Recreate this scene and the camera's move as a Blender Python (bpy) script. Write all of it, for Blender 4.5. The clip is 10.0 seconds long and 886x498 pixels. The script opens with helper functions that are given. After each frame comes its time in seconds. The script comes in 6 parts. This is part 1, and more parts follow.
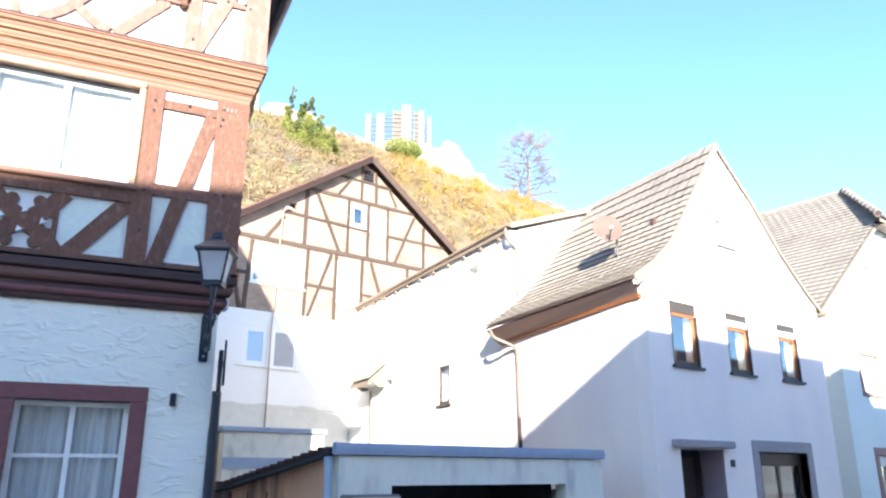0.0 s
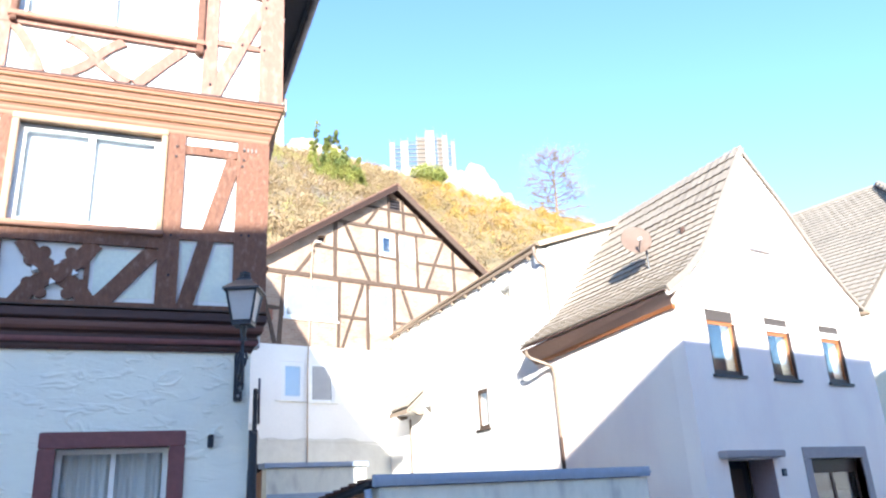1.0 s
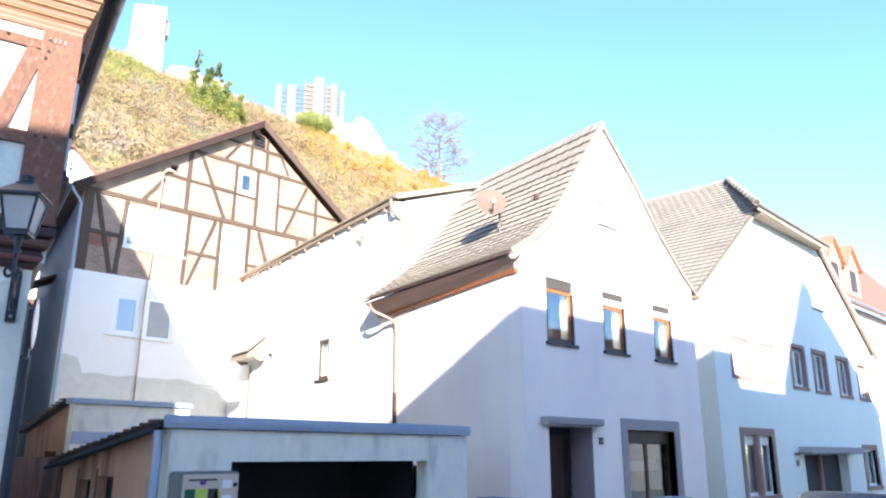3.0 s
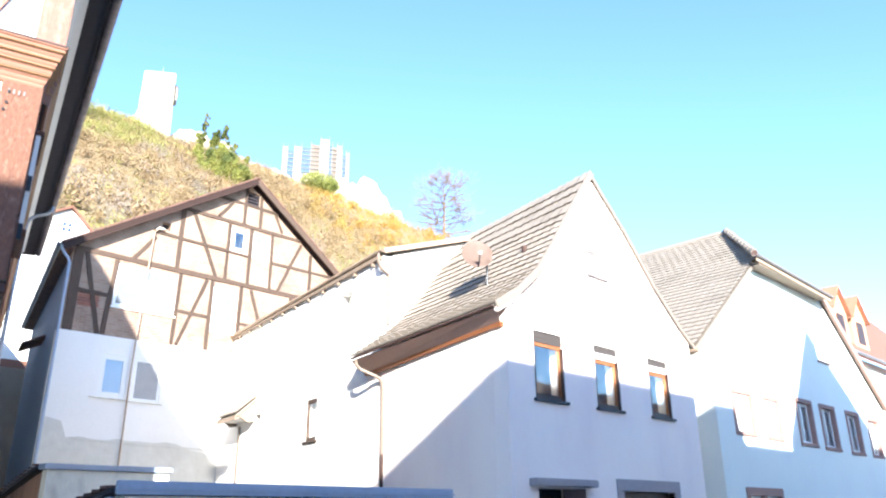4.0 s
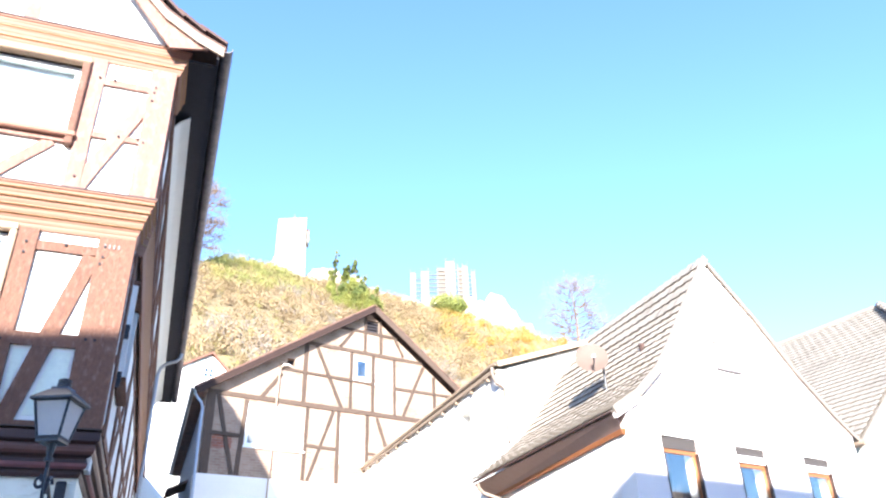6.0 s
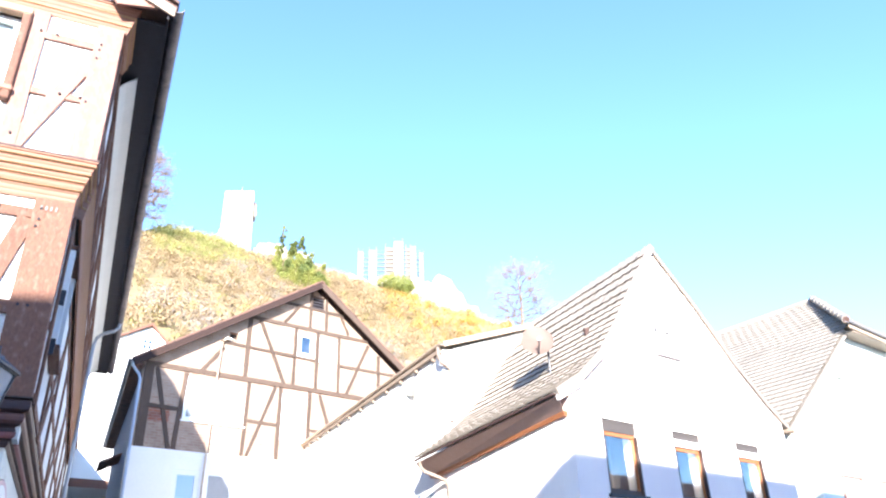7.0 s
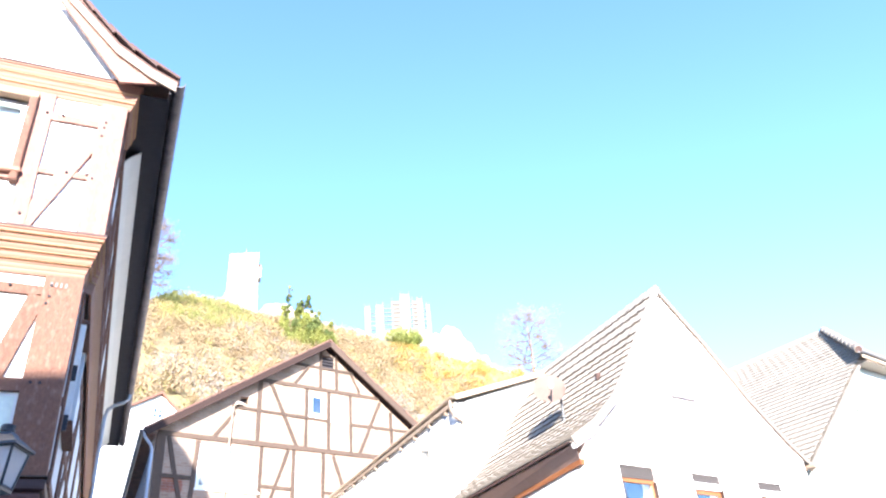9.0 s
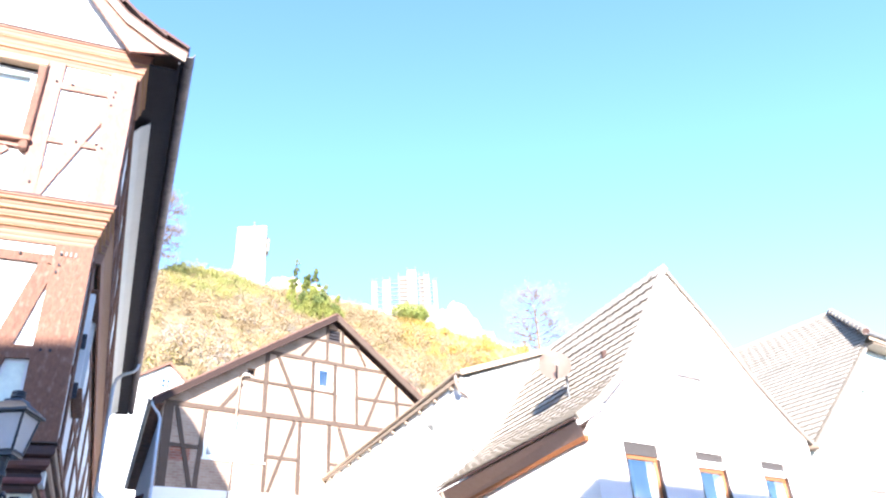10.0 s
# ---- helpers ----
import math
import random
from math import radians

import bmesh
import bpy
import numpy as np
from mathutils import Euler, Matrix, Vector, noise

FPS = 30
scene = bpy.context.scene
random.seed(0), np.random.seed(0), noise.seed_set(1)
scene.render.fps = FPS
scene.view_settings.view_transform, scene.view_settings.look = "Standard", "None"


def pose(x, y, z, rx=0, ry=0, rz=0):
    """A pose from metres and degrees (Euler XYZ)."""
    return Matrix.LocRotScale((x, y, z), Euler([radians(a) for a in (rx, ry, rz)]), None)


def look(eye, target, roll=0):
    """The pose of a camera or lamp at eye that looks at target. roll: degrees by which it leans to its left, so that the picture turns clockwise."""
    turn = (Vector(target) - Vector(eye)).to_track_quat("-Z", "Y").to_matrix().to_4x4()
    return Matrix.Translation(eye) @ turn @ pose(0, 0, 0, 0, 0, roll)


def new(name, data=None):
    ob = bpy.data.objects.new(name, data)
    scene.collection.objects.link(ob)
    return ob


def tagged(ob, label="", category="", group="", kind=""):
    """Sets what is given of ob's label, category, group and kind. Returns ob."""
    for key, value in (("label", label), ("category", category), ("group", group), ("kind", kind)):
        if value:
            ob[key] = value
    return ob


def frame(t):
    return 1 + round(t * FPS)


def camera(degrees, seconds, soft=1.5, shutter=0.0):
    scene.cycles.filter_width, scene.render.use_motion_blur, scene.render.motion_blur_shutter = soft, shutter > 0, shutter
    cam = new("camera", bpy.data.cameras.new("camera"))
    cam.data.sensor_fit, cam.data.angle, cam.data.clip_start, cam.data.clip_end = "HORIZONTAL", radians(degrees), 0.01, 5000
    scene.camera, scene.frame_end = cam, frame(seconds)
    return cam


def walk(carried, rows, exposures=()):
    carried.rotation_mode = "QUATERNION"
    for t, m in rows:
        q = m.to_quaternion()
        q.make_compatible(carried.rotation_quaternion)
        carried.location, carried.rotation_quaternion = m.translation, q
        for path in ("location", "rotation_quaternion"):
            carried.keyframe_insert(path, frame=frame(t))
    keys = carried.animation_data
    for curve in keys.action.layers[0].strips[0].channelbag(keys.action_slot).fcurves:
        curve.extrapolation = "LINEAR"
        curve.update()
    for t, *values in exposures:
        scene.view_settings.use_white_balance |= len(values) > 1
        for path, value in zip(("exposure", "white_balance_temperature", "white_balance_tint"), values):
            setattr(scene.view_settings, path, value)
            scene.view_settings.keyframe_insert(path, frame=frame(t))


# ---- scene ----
cam = camera(61.66, 10.0, soft=2.2)
walk(cam, [
    (0, pose(0.000, 0.000, 1.600, 106.954, 0.041, -37.399)),
    (0.5, pose(0.014, -0.034, 1.620, 108.478, 1.121, -34.055)),
    (1, pose(0.079, -0.042, 1.626, 108.836, 3.035, -33.871)),
    (1.5, pose(0.168, -0.088, 1.625, 108.097, 3.337, -35.382)),
    (2, pose(0.377, -0.018, 1.595, 107.656, 2.956, -39.459)),
    (2.5, pose(0.639, 0.004, 1.580, 105.578, -0.268, -43.641)),
    (2.7, pose(0.769, 0.045, 1.585, 105.032, 0.407, -44.637)),
    (3.8, pose(1.490, 0.070, 1.535, 108.960, -1.684, -44.580)),
    (4, pose(1.597, 0.040, 1.597, 109.877, 0.366, -43.979)),
    (4.5, pose(1.817, 0.003, 1.635, 113.155, 1.072, -41.186)),
    (5, pose(1.998, -0.052, 1.645, 116.604, 3.815, -33.016)),
    (5.2, pose(2.079, 0.004, 1.631, 117.919, 2.772, -32.157)),
    (6.3, pose(2.374, 0.033, 1.694, 119.102, 1.840, -32.739)),
    (6.5, pose(2.375, 0.069, 1.697, 118.601, 1.464, -33.528)),
    (7, pose(2.364, 0.126, 1.682, 117.355, 1.982, -36.799)),
    (7.5, pose(2.323, 0.098, 1.672, 118.388, 3.225, -37.010)),
    (8, pose(2.296, 0.058, 1.674, 120.202, 4.162, -35.738)),
    (8.5, pose(2.304, 0.043, 1.683, 121.900, 4.418, -34.774)),
    (9, pose(2.305, 0.038, 1.679, 121.374, 4.622, -34.869)),
    (9.5, pose(2.310, 0.055, 1.671, 119.676, 3.948, -33.980)),
    (10, pose(2.305, 0.060, 1.676, 119.528, 3.580, -34.821)),
], exposures=[(0, 2.02, 5660, 7), (2.7, 2.0, 5660, 7), (4.5, 2.05, 5640, 8), (5.2, 2.1, 5620, 8), (6.5, 2.27, 5560, 10), (10, 2.36, 5540, 11)])

# ---- light: low autumn sun from behind the camera, clear sky ----
SUN_WAY = Vector((0.67, 1.0, -0.43)).normalized()
SKY = bpy.data.worlds.new("sky")
scene.world = SKY
SKY.use_nodes = True
sky_node = SKY.node_tree.nodes.new("ShaderNodeTexSky")
sky_node.sky_type = "NISHITA"
sky_node.sun_disc = False
sky_node.sun_elevation = radians(19.2)
sky_node.dust_density, sky_node.air_density, sky_node.ozone_density = 0.78, 1.0, 2.35
sky_node.altitude = 1200
sky_node.sun_rotation = radians(213.8)
back_node = SKY.node_tree.nodes["Background"]
SKY.node_tree.links.new(sky_node.outputs[0], back_node.inputs[0])
back_node.inputs[1].default_value = 0.135
sun = new("sun", bpy.data.lights.new("sun", "SUN"))
sun.data.energy, sun.data.angle, sun.data.color = 5.0, radians(0.5), (1.0, 0.87, 0.70)
sun.matrix_world = look((0, 0, 60), Vector((0, 0, 60)) + SUN_WAY)


# ---- materials ----
def material(name, colour, other=None, rough=0.8, fine=8.0, broad=0.6, bump=0.15, metal=0.0, mix=0.6,
             stain=None, stain_amount=0.35, stretch=(1, 1, 1), varied=0.0, distort=0.0, relief=0.03, edge=(0.48, 0.72), ridges=0.0):
    """Two-scale noise between two colours, broad stains, fine relief."""
    m = bpy.data.materials.new(name)
    m.use_nodes = True
    nt = m.node_tree
    n, l = nt.nodes, nt.links
    b = n["Principled BSDF"]
    co = n.new("ShaderNodeTexCoord")
    mp = n.new("ShaderNodeMapping")
    mp.inputs["Scale"].default_value = stretch
    l.new(co.outputs["Object"], mp.inputs["Vector"])
    n1 = n.new("ShaderNodeTexNoise")
    n1.inputs["Scale"].default_value, n1.inputs["Detail"].default_value, n1.inputs["Roughness"].default_value = fine, 6, 0.65
    n1.inputs["Distortion"].default_value = distort
    l.new(mp.outputs[0], n1.inputs["Vector"])
    n2 = n.new("ShaderNodeTexNoise")
    n2.inputs["Scale"].default_value, n2.inputs["Detail"].default_value = broad, 5
    l.new(mp.outputs[0], n2.inputs["Vector"])
    other = other or [c * 0.75 for c in colour]
    m1 = n.new("ShaderNodeMix")
    m1.data_type = "RGBA"
    m1.inputs[6].default_value, m1.inputs[7].default_value = (*colour, 1), (*other, 1)
    r1 = n.new("ShaderNodeMapRange")
    r1.inputs[1].default_value, r1.inputs[2].default_value, r1.inputs[4].default_value = 0.35, 0.7, mix
    l.new(n1.outputs[0], r1.inputs[0])
    l.new(r1.outputs[0], m1.inputs[0])
    out = m1.outputs[2]
    if stain:
        m2 = n.new("ShaderNodeMix")
        m2.data_type = "RGBA"
        m2.inputs[7].default_value = (*stain, 1)
        r2 = n.new("ShaderNodeMapRange")
        r2.inputs[1].default_value, r2.inputs[2].default_value, r2.inputs[4].default_value = edge[0], edge[1], stain_amount
        l.new(n2.outputs[0], r2.inputs[0])
        l.new(r2.outputs[0], m2.inputs[0])
        l.new(out, m2.inputs[6])
        out = m2.outputs[2]
    if varied:
        oi = n.new("ShaderNodeObjectInfo")
        hs = n.new("ShaderNodeHueSaturation")
        r3 = n.new("ShaderNodeMapRange")
        r3.inputs[3].default_value, r3.inputs[4].default_value = 1 - varied, 1 + varied
        l.new(oi.outputs["Random"], r3.inputs[0])
        l.new(r3.outputs[0], hs.inputs["Value"])
        l.new(out, hs.inputs["Color"])
        out = hs.outputs[0]
    l.new(out, b.inputs["Base Color"])
    b.inputs["Roughness"].default_value, b.inputs["Metallic"].default_value = rough, metal
    if bump:
        bp = n.new("ShaderNodeBump")
        bp.inputs["Strength"].default_value, bp.inputs["Distance"].default_value = bump, relief
        l.new(n1.outputs[0], bp.inputs["Height"])
        normal = bp.outputs[0]
        if ridges:
            # broken curved trowel ridges: thin bands where a warped noise crosses its middle
            n3, n4 = n.new("ShaderNodeTexNoise"), n.new("ShaderNodeTexNoise")
            n3.inputs["Scale"].default_value, n3.inputs["Detail"].default_value, n3.inputs["Distortion"].default_value = ridges, 2.5, 0.7
            n4.inputs["Scale"].default_value, n4.inputs["Detail"].default_value = ridges * 1.3, 2
            l.new(mp.outputs[0], n3.inputs["Vector"])
            l.new(mp.outputs[0], n4.inputs["Vector"])
            r4, r5 = n.new("ShaderNodeMapRange"), n.new("ShaderNodeMapRange")
            r4.interpolation_type = r5.interpolation_type = "SMOOTHSTEP"
            cut, off, mul = n.new("ShaderNodeMath"), n.new("ShaderNodeMath"), n.new("ShaderNodeMath")
            off.operation, cut.operation, mul.operation = "SUBTRACT", "ABSOLUTE", "MULTIPLY"
            off.inputs[1].default_value = 0.5
            l.new(n3.outputs[0], off.inputs[0])
            l.new(off.outputs[0], cut.inputs[0])
            r4.inputs[1].default_value, r4.inputs[2].default_value, r4.inputs[3].default_value, r4.inputs[4].default_value = 0.0, 0.085, 1.0, 0.0
            l.new(cut.outputs[0], r4.inputs[0])
            r5.inputs[1].default_value, r5.inputs[2].default_value = 0.47, 0.60
            l.new(n4.outputs[0], r5.inputs[0])
            l.new(r4.outputs[0], mul.inputs[0])
            l.new(r5.outputs[0], mul.inputs[1])
            b2 = n.new("ShaderNodeBump")
            b2.inputs["Strength"].default_value, b2.inputs["Distance"].default_value = 0.42, 0.035
            l.new(mul.outputs[0], b2.inputs["Height"])
            l.new(normal, b2.inputs["Normal"])
            normal = b2.outputs[0]
        l.new(normal, b.inputs["Normal"])
    return m


def brick_material(name, c1, c2, mortar, size=1.0):
    m = bpy.data.materials.new(name)
    m.use_nodes = True
    n, l = m.node_tree.nodes, m.node_tree.links
    b = n["Principled BSDF"]
    co = n.new("ShaderNodeTexCoord")
    sp, cb = n.new("ShaderNodeSeparateXYZ"), n.new("ShaderNodeCombineXYZ")
    l.new(co.outputs["Object"], sp.inputs[0])
    l.new(sp.outputs[0], cb.inputs[0])
    l.new(sp.outputs[2], cb.inputs[1])
    br = n.new("ShaderNodeTexBrick")
    br.inputs["Color1"].default_value, br.inputs["Color2"].default_value = (*c1, 1), (*c2, 1)
    br.inputs["Mortar"].default_value = (*mortar, 1)
    br.inputs["Scale"].default_value = size
    br.inputs["Brick Width"].default_value, br.inputs["Row Height"].default_value = 0.27, 0.09
    br.inputs["Mortar Size"].default_value = 0.012
    l.new(cb.outputs[0], br.inputs["Vector"])
    n2 = n.new("ShaderNodeTexNoise")
    n2.inputs["Scale"].default_value, n2.inputs["Detail"].default_value = 1.3, 8
    l.new(co.outputs["Object"], n2.inputs["Vector"])
    hs = n.new("ShaderNodeHueSaturation")
    r3 = n.new("ShaderNodeMapRange")
    r3.inputs[1].default_value, r3.inputs[2].default_value, r3.inputs[3].default_value, r3.inputs[4].default_value = 0.3, 0.7, 0.75, 1.3
    l.new(n2.outputs[0], r3.inputs[0])
    l.new(r3.outputs[0], hs.inputs["Value"])
    l.new(br.outputs["Color"], hs.inputs["Color"])
    l.new(hs.outputs[0], b.inputs["Base Color"])
    bp = n.new("ShaderNodeBump")
    bp.inputs["Strength"].default_value, bp.inputs["Distance"].default_value = 0.5, 0.02
    bp.invert = True
    l.new(br.outputs["Fac"], bp.inputs["Height"])
    l.new(bp.outputs[0], b.inputs["Normal"])
    b.inputs["Roughness"].default_value = 0.9
    return m


def leaf_material(name, colours, gain=1.0):
    """Each leaf clump takes one of a row of colours."""
    colours = [[c * gain for c in col] for col in colours]
    m = bpy.data.materials.new(name)
    m.use_nodes = True
    n, l = m.node_tree.nodes, m.node_tree.links
    g = n.new("ShaderNodeNewGeometry")
    rp = n.new("ShaderNodeValToRGB")
    els = rp.color_ramp.elements
    els[0].color, els[0].position = (*colours[0], 1), 0
    els[1].color, els[1].position = (*colours[-1], 1), 1
    for i, c in enumerate(colours[1:-1], 1):
        e = els.new(i / (len(colours) - 1))
        e.color = (*c, 1)
    tc = n.new("ShaderNodeTexCoord")
    nz = n.new("ShaderNodeTexNoise")
    nz.inputs["Scale"].default_value, nz.inputs["Detail"].default_value = 0.09, 4
    l.new(tc.outputs["Object"], nz.inputs["Vector"])
    md = n.new("ShaderNodeMath")
    md.operation = "MULTIPLY_ADD"
    md.inputs[1].default_value = 2.6
    md.inputs[2].default_value = -1.15
    l.new(nz.outputs[0], md.inputs[0])
    ad = n.new("ShaderNodeMath")
    ad.operation = "MULTIPLY_ADD"
    ad.inputs[1].default_value = 0.35
    l.new(g.outputs["Random Per Island"], ad.inputs[0])
    l.new(md.outputs[0], ad.inputs[2])
    l.new(ad.outputs[0], rp.inputs[0])
    b = n["Principled BSDF"]
    l.new(rp.outputs[0], b.inputs["Base Color"])
    b.inputs["Roughness"].default_value = 0.8
    return m


def glass_material(name="window glass", ior=2.3):
    m = bpy.data.materials.new(name)
    m.use_nodes = True
    b = m.node_tree.nodes["Principled BSDF"]
    b.inputs["Base Color"].default_value = (0.92, 0.96, 0.97, 1)
    b.inputs["Roughness"].default_value = 0.02
    b.inputs["Transmission Weight"].default_value = 1.0
    b.inputs["IOR"].default_value = ior
    return m


GLASS = glass_material()
GLASS_CLEAR = glass_material("clear old window glass", 1.4)
PLASTER_PINK = material("pale pink plaster", (0.93, 0.84, 0.775), (0.89, 0.80, 0.74), 0.9, 30, 0.8, 0.15, stain=(0.80, 0.69, 0.68), stain_amount=0.55, stretch=(1, 1, 0.45))
PLASTER_WHITE = material("white plaster", (0.82, 0.80, 0.77), (0.76, 0.75, 0.73), 0.9, 14, 0.35, 0.12, stain=(0.66, 0.64, 0.60), stain_amount=0.35)
PLASTER_TROWEL = material("trowelled white plaster", (0.85, 0.85, 0.755), (0.79, 0.79, 0.71), 0.85, 6, 0.7, 0.35, stain=(0.66, 0.67, 0.68), stain_amount=0.4, stretch=(0.55, 0.55, 1.3), distort=0.6, relief=0.04, ridges=3.6)
PLASTER_GREY = material("stained grey-white render", (0.82, 0.80, 0.70), (0.66, 0.65, 0.57), 0.9, 5, 2.4, 0.3, stain=(0.42, 0.40, 0.37), stain_amount=0.6, stretch=(1, 1, 0.5), edge=(0.52, 0.70))
PLASTER_PATCH = material("patched pale render", (0.64, 0.63, 0.585), (0.54, 0.53, 0.49), 0.9, 4, 1.2, 0.5, stain=(0.52, 0.50, 0.46), stain_amount=0.45, edge=(0.52, 0.66))
PLASTER_TAN = material("weathered tan render", (0.68, 0.44, 0.295), (0.56, 0.35, 0.235), 0.9, 5, 0.8, 0.2, stain=(0.20, 0.13, 0.10), stain_amount=0.8, stretch=(1.8, 1.8, 0.3), edge=(0.53, 0.62))
PLASTER_RUST = material("stained rust-brown render", (0.34, 0.20, 0.135), (0.25, 0.14, 0.095), 0.9, 5, 0.9, 0.3, stain=(0.12, 0.075, 0.055), stain_amount=0.7, stretch=(1.8, 1.8, 0.3), edge=(0.5, 0.64))
# Only on unseen fronts; paled to reflect light into the shaded street.
PLASTER_CREAM = material("cream plaster paled for bounce light", (0.80, 0.75, 0.67), (0.74, 0.69, 0.62), 0.9, 10, 0.5, 0.1)
PLASTER_COOL = material("pale grey-green plaster", (0.79, 0.835, 0.785), (0.74, 0.79, 0.745), 0.9, 10, 0.35, 0.1, stain=(0.66, 0.69, 0.68), stain_amount=0.4, stretch=(1, 1, 0.6))
INFILL = material("white timber-frame infill", (0.78, 0.79, 0.78), (0.70, 0.72, 0.72), 0.9, 7, 1.2, 0.35, stain=(0.58, 0.62, 0.63), stain_amount=0.35)
TIMBER_RED = material("flaking oxblood painted oak", (0.18, 0.085, 0.051), (0.112, 0.048, 0.032), 0.75, 11, 7, 0.8, mix=0.85, stain=(0.31, 0.20, 0.15), stain_amount=0.5, stretch=(2.2, 2.2, 1.1), varied=0.12, edge=(0.55, 0.74))
TIMBER_FADED = material("sun-bleached red-brown oak", (0.275, 0.145, 0.108), (0.215, 0.105, 0.078), 0.8, 9, 5, 0.6, mix=0.8, stain=(0.37, 0.265, 0.215), stain_amount=0.55, stretch=(2.2, 2.2, 1.1), varied=0.1, edge=(0.50, 0.72))
BARGE_DARK = material("dark brown bargeboard paint", (0.033, 0.015, 0.011), (0.022, 0.010, 0.008), 0.85, 8, 1.0, 0.3)
GUTTER_OLD = material("mottled dark gutter", (0.20, 0.165, 0.16), (0.085, 0.07, 0.075), 0.5, 7, 1.5, 0.15, mix=0.9, stain=(0.30, 0.24, 0.21), stain_amount=0.5)
# Taupe darkened further for the shade under the lintels.
SHUTTER_TAUPE_SHADED = material("taupe roller shutter with lintel shade", (0.075, 0.064, 0.06), (0.06, 0.052, 0.05), 0.7, 10, 1.0, 0.05)
# Mauve of the shaded porch wall, put into its colour.
PORCH_SHADE_MAUVE = material("mauve porch shade", (0.30, 0.235, 0.255), (0.25, 0.195, 0.215), 0.9, 10, 0.6, 0.1)
CORNICE_RED = material("red-brown moulded timber", (0.30, 0.148, 0.094), (0.185, 0.084, 0.056), 0.7, 6, 1.0, 0.3, stain=(0.34, 0.21, 0.14), stain_amount=0.4, stretch=(0.3, 1, 4))
CORNICE_MID = material("worn oxblood roll moulding", (0.115, 0.044, 0.034), (0.07, 0.028, 0.024), 0.55, 6, 1.0, 0.3, stain=(0.20, 0.11, 0.085), stain_amount=0.4, stretch=(0.3, 1, 4))
VERGE = material("grey-brown verge tile", (0.25, 0.215, 0.18), (0.205, 0.175, 0.148), 0.85, 9, 1.2, 0.2)
CORNICE_DARK = material("dark oxblood moulded timber", (0.052, 0.022, 0.02), (0.028, 0.013, 0.014), 0.6, 6, 1.0, 0.4, stain=(0.13, 0.06, 0.05), stain_amount=0.4, stretch=(0.3, 1, 4))
CORNICE_OCHRE = material("ochre picked-out moulding", (0.37, 0.22, 0.105), (0.28, 0.15, 0.07), 0.7, 6, 1.0, 0.2)
TIMBER_BROWN = material("weathered brown oak", (0.084, 0.055, 0.039), (0.05, 0.033, 0.026), 0.85, 8, 1.0, 0.5, stretch=(1, 1, 0.4), varied=0.15)
WOOD_SHED = material("old red-brown shed boards", (0.20, 0.11, 0.08), (0.12, 0.065, 0.05), 0.85, 6, 1.5, 0.4, stain=(0.06, 0.04, 0.035), stain_amount=0.7, stretch=(4, 4, 0.3), edge=(0.5, 0.62))
# Dark boards, and near-black sheets that stand in for deep shade.
TIMBER_AND_SHADE = material("black-brown boards and shade sheets", (0.030, 0.026, 0.033), (0.02, 0.017, 0.022), 0.8, 9, 1.0, 0.3)
WOOD_ORANGE = material("varnished orange-brown wood", (0.34, 0.13, 0.045), (0.24, 0.085, 0.03), 0.45, 12, 1.0, 0.15, stretch=(1, 1, 0.3))
WOOD_SOFFIT = material("red-brown soffit boards", (0.38, 0.25, 0.20), (0.32, 0.20, 0.155), 0.7, 9, 1.0, 0.2)
WOOD_PALE = material("pale bargeboard", (0.28, 0.215, 0.16), (0.22, 0.16, 0.115), 0.7, 9, 1.0, 0.15)
SANDSTONE = material("purple-red sandstone", (0.20, 0.085, 0.085), (0.14, 0.06, 0.065), 0.85, 12, 1.5, 0.25)
SANDSTONE_PALE = material("pinkish sandstone surround", (0.34, 0.215, 0.18), (0.26, 0.16, 0.14), 0.85, 12, 1.5, 0.25)
STONE_GREY = material("grey stone surround", (0.36, 0.33, 0.34), (0.28, 0.26, 0.27), 0.85, 12, 1.5, 0.25)
STONE_DARK = material("dark slate sill", (0.03, 0.032, 0.04), (0.02, 0.02, 0.028), 0.5, 14, 1.5, 0.1)
CASTLE_STONE = material("pale castle sandstone", (0.46, 0.42, 0.36), (0.33, 0.29, 0.24), 0.95, 0.7, 0.12, 0.6, stain=(0.24, 0.19, 0.14), stain_amount=0.4)
ROCK = material("pale rock face", (0.40, 0.36, 0.30), (0.24, 0.21, 0.165), 0.95, 0.5, 0.1, 0.9, stain=(0.17, 0.14, 0.10), stain_amount=0.4)
PANEL_GREY = material("mottled grey infill panel", (0.76, 0.81, 0.71), (0.60, 0.65, 0.58), 0.9, 14, 3.0, 0.3, stain=(0.50, 0.55, 0.57), stain_amount=0.4)
BRICK = brick_material("old brick infill", (0.31, 0.225, 0.17), (0.26, 0.165, 0.12), (0.31, 0.26, 0.21))
BRICK_RED = brick_material("red brick infill", (0.26, 0.09, 0.05), (0.20, 0.07, 0.045), (0.24, 0.18, 0.15))
TILE_GREY = material("weathered grey-brown roof tile", (0.295, 0.255, 0.21), (0.235, 0.20, 0.165), 0.85, 9, 1.2, 0.3, stain=(0.15, 0.125, 0.10), stain_amount=0.45, varied=0.10)
TILE_COOL = material("cool grey roof tile", (0.29, 0.255, 0.215), (0.225, 0.20, 0.168), 0.85, 7, 0.8, 0.3, stain=(0.17, 0.15, 0.125), stain_amount=0.5)
TILE_RED = material("red clay roof tile", (0.19, 0.09, 0.06), (0.13, 0.065, 0.045), 0.85, 7, 0.8, 0.3, varied=0.15)
DORMER_TILE = material("orange clay tile", (0.36, 0.17, 0.10), (0.28, 0.13, 0.08), 0.85, 7, 0.8, 0.3)
